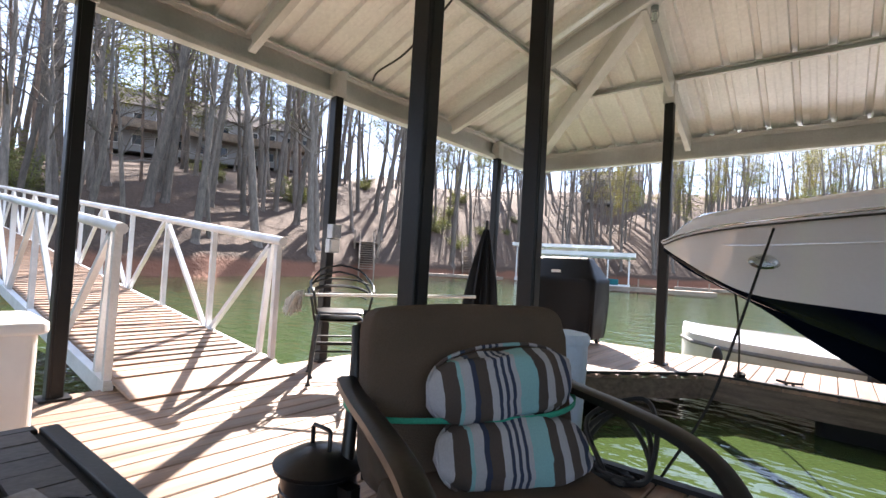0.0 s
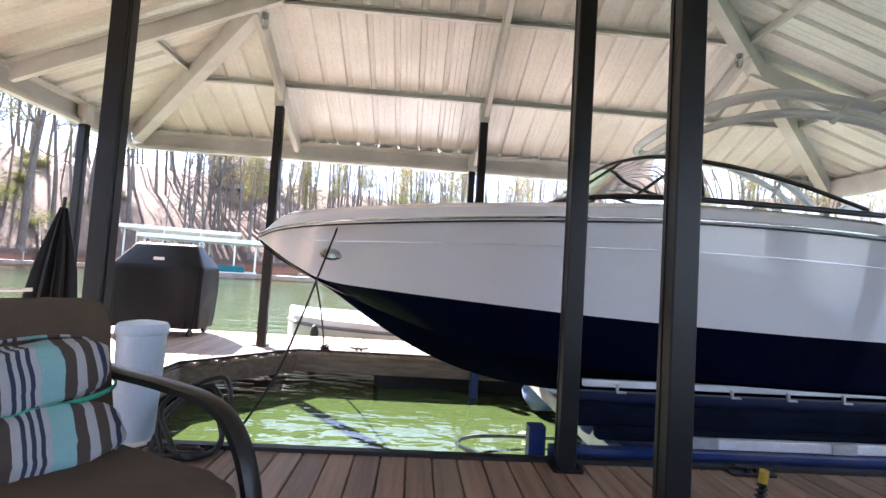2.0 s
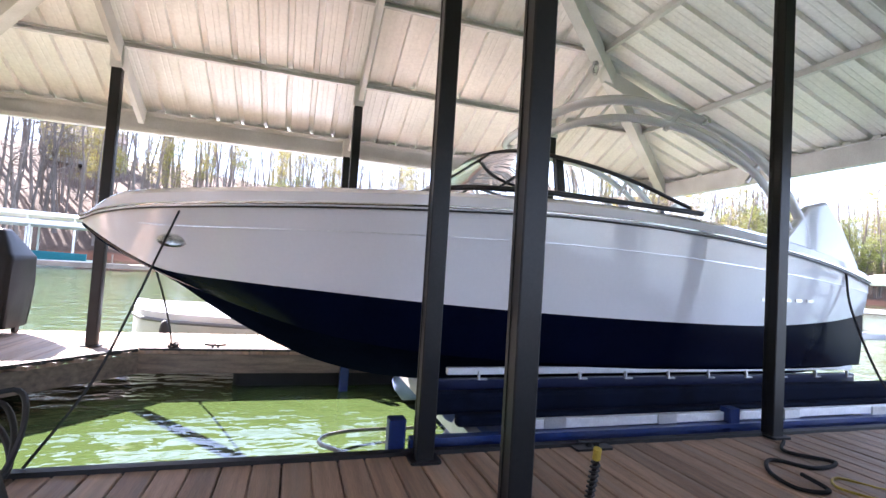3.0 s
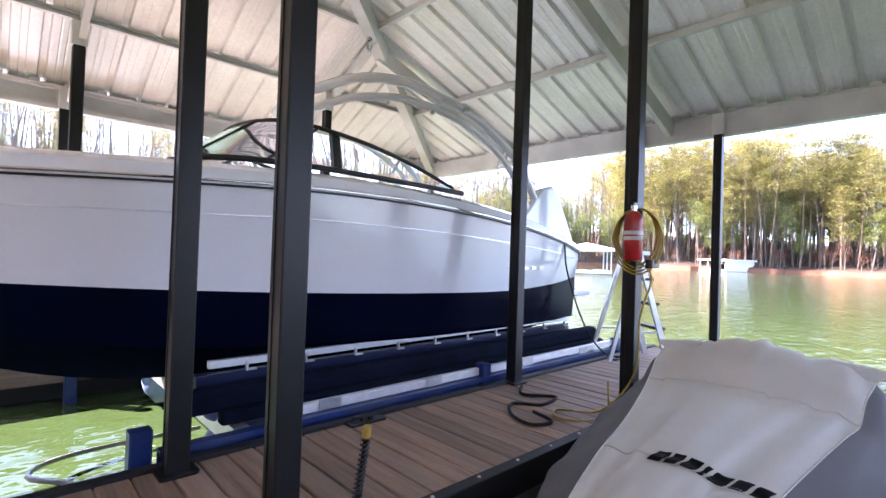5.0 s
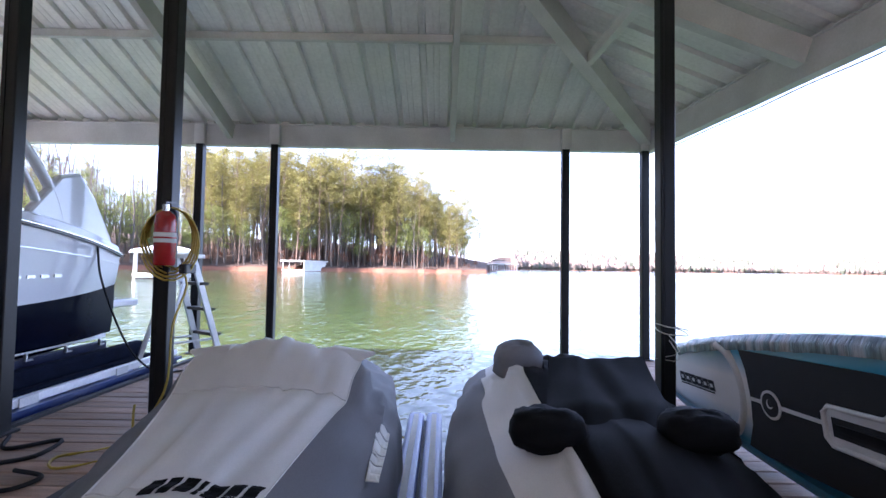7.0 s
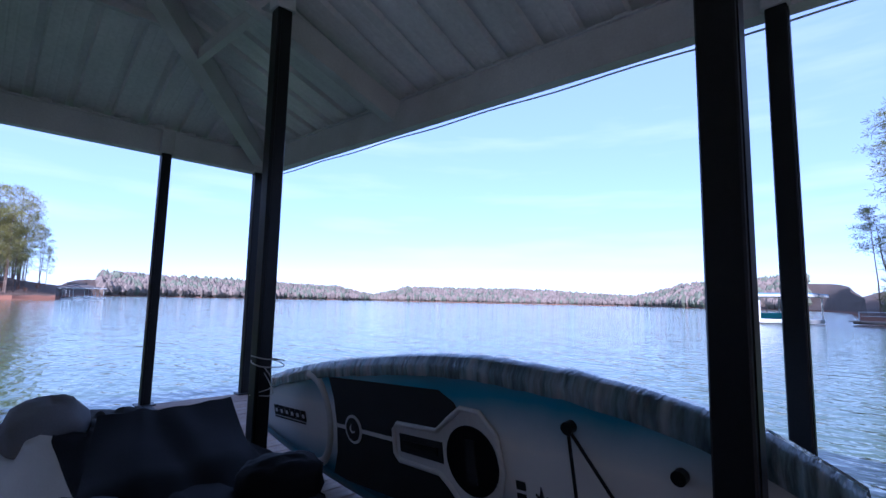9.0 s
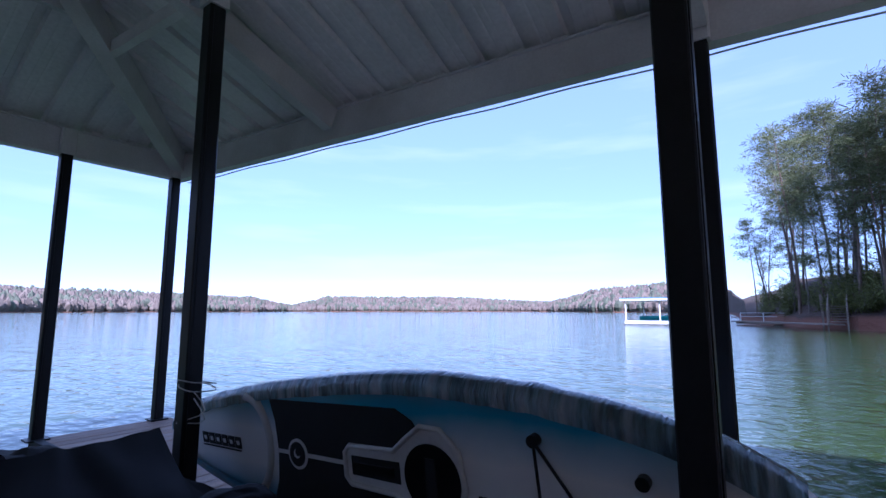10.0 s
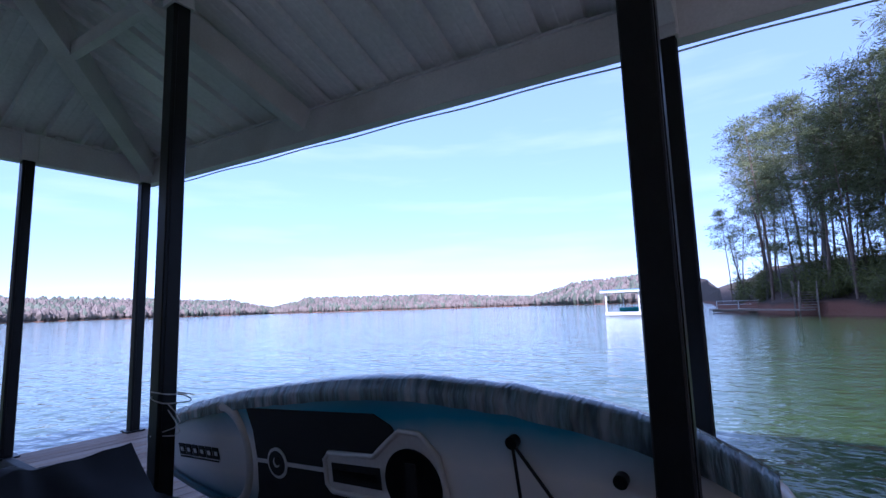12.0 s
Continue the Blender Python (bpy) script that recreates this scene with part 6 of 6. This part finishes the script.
plate("handle_surround", surround, M["supwhite"], .010, "moulded pale handle surround")
part("surround_lip", Shape().tube([(x, FY + .012, z) for x, z in surround], .012, 8, closed=True), M["supwhite"], sup, smooth=60)
plate("handle_recess", [(.32, .042), (.32, -.042), (.03, -.045), (.03, .045)], M["pad"], .013, "dark carry handle recess")
plate("handle_bar", [(.29, .016), (.29, -.016), (.06, -.018), (.06, .018)], M["blackmetal"], .02)
plate("hatch", disc(-.14, .0, .14), M["blackmetal"], .018, "round dark hatch cover")
plate("hatch_grip", [(-.12, .085), (-.12, -.085), (-.17, -.085), (-.17, .085)], M["pad"], .026)
part("nose_rim", Shape().tube([(1.17 - .21 * math.cos(k / 24 * math.pi - math.pi / 2), FY - .008, .26 * math.sin(k / 24 * math.pi - math.pi / 2)) for k in range(25)], .026, 10), M["supwhite"], sup, smooth=60)
for i in range(6):
    x = 1.66 - i * .072
    plate("name_bar", [(x, -.035), (x - .058, -.035), (x - .048, .028), (x + .010, .028)], M["pad"], .004, "dark lettering bar")
    plate("name_gap", [(x - .018, -.014), (x - .046, -.014), (x - .040, .008), (x - .012, .008)], M["supwhite"], .006)
plate("name_underline", [(1.66, -.050), (1.25, -.050), (1.25, -.043), (1.66, -.043)], M["pad"], .004)
for k in range(8):
    a = k * math.pi / 4
    r = .055 if k % 2 == 0 else .035
    plate("star_ray", [(-.46 + r * math.cos(a), -.09 + r * math.sin(a)), (-.46 + .012 * math.cos(a + 1.57), -.09 + .012 * math.sin(a + 1.57)), (-.46 + .012 * math.cos(a - 1.57), -.09 + .012 * math.sin(a - 1.57))], M["pad"], .004)
for k in range(3):
    plate("mark_bar", [(-.35, -.035 - k * .045), (-.39, -.035 - k * .045), (-.39, -.065 - k * .045), (-.35, -.065 - k * .045)], M["pad"], .004)
for cx in (-.65, -.92):
    o = [(cx + .125 * math.cos(t), -.16 + .075 * math.sin(t) * (1 if math.sin(t) > 0 else .8)) for t in [2 * math.pi * i / 28 for i in range(28)]]
    plate("emblem", o, M["pad"], .004, "black swirl emblem")
    plate("emblem_inner", [(cx + (x - cx) * .72, -.17 + (z + .16) * .62) for x, z in o], M["supwhite"], .007)
    plate("emblem_core", disc(cx, -.17, .028, 18), M["pad"], .010)
for cx, cz in ((-.61, .20), (-.96, .11)):
    plate("bungee_knob", disc(cx, cz, .022, 16), M["black"], .03, "black bungee knob")
part("bungee", Shape().tube([(-.61, FY + .02, .20), (-.61, FY + .012, -.10), (-.61, FY + .012, -.28)], .006, 6).tube([(-.61, FY + .02, .20), (-.88, FY + .012, -.2)], .006, 6), M["rubber"], sup, smooth=60)
part("lower_edge_film", Shape().loft([[(x, dy, -sup_half(x) - dz) for dy, dz in ((.080, -.06), (.075, -.01), (.04, .01), (-.06, .0))] for x in [1.95 - i * .08 for i in range(41)]]), M["supteal"], sup, smooth=60)
for q in range(2):
    rope("tie_wire", [(3.41 + .07 * math.cos(t), OY + .07 * math.sin(t) - (.06 if math.sin(t) < 0 else 0), .72 - q * .03 + .02 * math.sin(t + q)) for t in [i * .7 for i in range(10)]] + [(3.29, OY - .02, .58 - q * .05), (3.46, OY + .05, .5)], .0035, M["wire"], "thin wire tying the board to a post", "wire", 3)

# ---------------------------------------------------------------- the shores
def hd(h, d):
    return d * math.sin(radians(h)), d * math.cos(radians(h))


def shore_stairs(h, d, turn, rise, run, landing, label):
    """Timber stairs from the water up to a landing with railings."""
    x, y = hd(h, d)
    th = thing("shore_stairs", label, "stairs", (x, y, WATER + .5), turn)
    n = int(rise / .19)
    for i in range(n):
        part("tread", Shape().box((run * i / n, -.6, rise * (i + 1) / n - .05), (run * (i + 1) / n + .03, .6, rise * (i + 1) / n)), M["stairwood"], th)
    for sy in (-.63, .63):
        part("stringer", Shape().beam((0, sy, .1), (run, sy, rise + .02), .06, .28), M["stairwood"], th)
        part("handrail", Shape().beam((0, sy, 1.05), (run, sy, rise + 1.0), .09, .06), M["stairwood"], th)
        part("mid_rail", Shape().beam((0, sy, .6), (run, sy, rise + .55), .04, .08), M["stairwood"], th)
        for k in range(5):
            t = k / 4
            part("post", Shape().box((run * t - .05, sy - .05, rise * t - .6), (run * t + .05, sy + .05, rise * t + 1.08)), M["stairwood"], th)
    if landing:
        part("landing", Shape().box((run, -1.2, rise - .12), (run + landing, 1.2, rise)), M["stairwood"], th)
        for sy in (-1.2, 1.2):
            part("handrail", Shape().beam((run, sy, rise + 1.0), (run + landing, sy, rise + 1.0), .09, .06), M["stairwood"], th)
            k = 0
            while k * .22 < landing:
                part("baluster", Shape().box((run + k * .22 - .02, sy - .02, rise), (run + k * .22 + .02, sy + .02, rise + .96)), M["stairwood"], th)
                k += 1
        for sx in (.1, landing - .1):
            for sy in (-1.1, 1.1):
                part("post", Shape().box((run + sx - .07, sy - .07, -1.5), (run + sx + .07, sy + .07, rise + 1.05)), M["stairwood"], th)
    return th


def boathouse(h, d, turn, w, dp, hh, roofmat, label, hip=True, walls=False, boatmat=None):
    """Floating boat shelter: deck, posts, roof, perhaps walls or a boat within."""
    x, y = hd(h, d)
    th = thing("boathouse", label, "boathouse", (x, y, WATER), turn)
    part("float_deck", Shape().box((-w / 2, -dp / 2, .1), (w / 2, -dp / 2 + 1.3, .45)).box((-w / 2, dp / 2 - 1.3, .1), (w / 2, dp / 2, .45)).box((-w / 2, -dp / 2 + 1.3, .1), (-w / 2 + 1.2, dp / 2 - 1.3, .45)), M["whitepaint"], th)
    nx = max(2, int(w / 3) + 1)
    for i in range(nx):
        for sy in (-1, 1):
            px = -w / 2 + .15 + (w - .3) * i / (nx - 1)
            part("post", Shape().box((px - .06, sy * (dp / 2 - .1) - .06, .45), (px + .06, sy * (dp / 2 - .1) + .06, hh)), M["whitepaint"], th)
    o = .35
    base = [(-w / 2 - o, -dp / 2 - o), (w / 2 + o, -dp / 2 - o), (w / 2 + o, dp / 2 + o), (-w / 2 - o, dp / 2 + o)]
    part("fascia", Shape().prism(base, hh, hh + .22), M["whitepaint"], th)
    if hip:
        ins = min(w, dp) * .42
        top = [(-w / 2 + ins, -.05), (w / 2 - ins, -.05), (w / 2 - ins, .05), (-w / 2 + ins, .05)]
        part("roof", Shape().loft([[(a, b, hh + .22) for a, b in base], [(a, b, hh + .22 + dp * .14) for a, b in top]], True, True), roofmat, th)
    else:
        part("roof", Shape().prism(base, hh + .22, hh + .34), roofmat, th)
    if walls:
        part("wall", Shape().box((-w / 2 + .1, -dp / 2 + .1, .45), (w / 2 - .1, -dp / 2 + .2, hh)), M["whitepaint"], th)
        part("wall", Shape().box((w / 2 - .2, -dp / 2 + .2, .45), (w / 2 - .1, dp / 2 - .1, hh)), M["whitepaint"], th)
    if boatmat:
        bt = part("moored_boat", Shape().loft([[(xx, -hw, .95 + .1 * k), (xx, -hw * .7, .45), (xx, hw * .7, .45), (xx, hw, .95 + .1 * k)] for k, (xx, hw) in enumerate(((w * .38, .95), (0, 1.05), (-w * .25, .8), (-w * .38, .1)))], False, True), boatmat, th, "covered boat in the slip")
    return th


def house(h, d, turn, w, dp, hh, wallmat, label, z=None):
    x, y = hd(h, d)
    th = thing("house", label, "house", (x, y, ground_z(h, d) - .3 if z is None else z), turn)
    part("wall", Shape().box((-w / 2, -dp / 2, 0), (w / 2, dp / 2, hh)), wallmat, th)
    o = .5
    part("roof", Shape().loft([[(-w / 2 - o, -dp / 2 - o, hh), (w / 2 + o, -dp / 2 - o, hh), (w / 2 + o, 0, hh + dp * .35), (-w / 2 - o, 0, hh + dp * .35)], [(-w / 2 - o, dp / 2 + o, hh), (w / 2 + o, dp / 2 + o, hh), (w / 2 + o, .01, hh + dp * .35), (-w / 2 - o, .01, hh + dp * .35)]], True, True), M["shingle"], th)
    for fl_ in range(int(hh / 2.7)):
        for i in range(int(w / 2.4)):
            wx = -w / 2 + 1.2 + i * 2.4
            wd = part("window", Shape().box((wx - .55, -dp / 2 - .06, .8 + fl_ * 2.7), (wx + .55, -dp / 2 - .01, 2.1 + fl_ * 2.7)), M["whitepaint"], th)
            part("pane", Shape().box((wx - .47, -dp / 2 - .075, .88 + fl_ * 2.7), (wx + .47, -dp / 2 - .062, 2.02 + fl_ * 2.7)), M["darkglass"], wd)
    part("porch_rail", Shape().beam((-w / 2, -dp / 2 - 2, 3.6), (w / 2, -dp / 2 - 2, 3.6), .08, .9).box((-w / 2, -dp / 2 - 2, 2.55), (w / 2, -dp / 2, 2.7)), M["stairwood"], th)
    return th


def swim_dock(h, d, turn, w, dp, label, rails=True):
    x, y = hd(h, d)
    th = thing("floating_dock", label, "dock", (x, y, WATER), turn)
    part("deck", Shape().box((-w / 2, -dp / 2, .12), (w / 2, dp / 2, .42)), M["stairwood"], th)
    if not rails:
        for px in (-w / 2 + .2, 0, w / 2 - .2):
            part("pile", Shape().tube([(px, dp / 2 + .06, -1), (px, dp / 2 + .06, 1.1)], .06, 8), M["stairwood"], th)
        return th
    n = int(w / 1.6)
    for i in range(n + 1):
        px = -w / 2 + w * i / n
        part("post", Shape().box((px - .04, -dp / 2 - .04, .42), (px + .04, -dp / 2 + .04, 1.35)), M["whitepaint"], th)
    part("rail", Shape().beam((-w / 2, -dp / 2, 1.38), (w / 2, -dp / 2, 1.38), .07, .06).beam((-w / 2, -dp / 2, .95), (w / 2, -dp / 2, .95), .05, .05), M["whitepaint"], th)
    return th


shore_stairs(-48.5, shore(-48.5)[0] - 1.5, 140, 2.6, 4.2, 3.0, "weathered timber stairs with railings up the bank")
shore_stairs(-36.5, shore(-36.5)[0] - 1.5, 130, 2.8, 4.8, 0, "weathered timber stairs up the bank")
swim_dock(-38, shore(-38)[0] - 5, 48, 10, 2.2, "low floating dock along the bank", False)
boathouse(-23.5, 47, 18, 8.5, 6.0, 2.9, M["whitepaint"], "floating boathouse with white metal roof", False, False, M["teal"])
boathouse(-25.5, 57, 20, 10, 6.0, 4.0, M["whitepaint"], "taller white-roofed boathouse behind another one", False)
swim_dock(-17.5, 43, 18, 11, 2.4, "low timber floating dock across the cove", False)
swim_dock(-8, 60, 10, 12, 2.4, "low timber floating dock across the cove", False)
boathouse(73.9, 131, -12, 12.5, 6, 2.5, M["whitepaint"], "long white boathouse with closed walls at the wooded point", False, True)
boathouse(97.0, 190, 10, 16, 8, 3.2, M["shingle"], "grey boathouse beyond the wooded point", True)
boathouse(59.5, 58, 35, 7, 5, 2.6, M["whitepaint"], "small white boathouse across the cove", True)
boathouse(168.2, 62, -6, 8.0, 6, 2.75, M["blueroof"], "blue-roofed boathouse with a boat inside", False, False, M["teal"])
swim_dock(176.6, 66, -8, 4.6, 2.2, "small floating dock with white railing")
wk = thing("shore_walkway", "narrow walkway from the dock to the shore", "walkway", (0, 0, 0))
part("planks", Shape().beam((*hd(174.6, 65), .05), (*hd(182.2, shore(182.3)[0] - 2.4), .12), 1.2, .12), M["stairwood"], wk)
shore_stairs(182.3, shore(182.3)[0] - 2.2, -95, 1.5, 3.4, 4.5, "grey timber stairs and landing at the pine shore")
house(-69, 74, 68, 16, 9, 5.6, M["housewall"], "grey two-storey house among trees up the bank")
house(-60, 80, 60, 12, 8, 5.6, M["housewall"], "pale grey house among trees up the bank")
house(-20.5, 128, 20, 14, 9, 5.6, M["housewall"], "grey two-storey house on the far hillside")

# small moored boat beyond the far walkway
mb = thing("moored_runabout", "small white runabout moored beyond the walkway", "boat", (-.35, 9.1, WATER), 3)
rings = []
for x, hw, z in ((-2.1, .12, .62), (-1.9, .5, .60), (-1.4, .82, .58), (-.5, .98, .55), (.8, 1.0, .52), (1.9, .95, .5)):
    rings.append([(x, -hw, z), (x, -hw * 1.02, z - .12), (x, -hw * .92, .15), (x, -hw * .6, -.1), (x, hw * .6, -.1), (x, hw * .92, .15), (x, hw * 1.02, z - .12), (x, hw, z)])
part("hull", Shape().loft(rings, False, True), M["beam"], mb, "pale grey hull", smooth=40)
part("deck", Shape().loft([[(r[0][0], r[0][1], r[0][2]), (r[0][0], r[0][1] * .6, r[0][2] + .08), (r[0][0], 0, r[0][2] + .11), (r[0][0], -r[0][1] * .6, r[0][2] + .08), (r[0][0], -r[0][1], r[0][2])] for r in rings]), M["white"], mb, "white deck", smooth=40)
part("rub_strip", Shape().tube([(r[1][0], r[1][1], r[1][2]) for r in rings], .03, 8), M["dkgrey"], mb, "dark rubbing strip")
for x in (-1.5, .1, 1.4):
    part("fender", pillow(Shape(), x, -1.08, .32, .07, .07, .2, 2.4, 14, 10), M["rubber"], mb, "black fender", smooth=60)
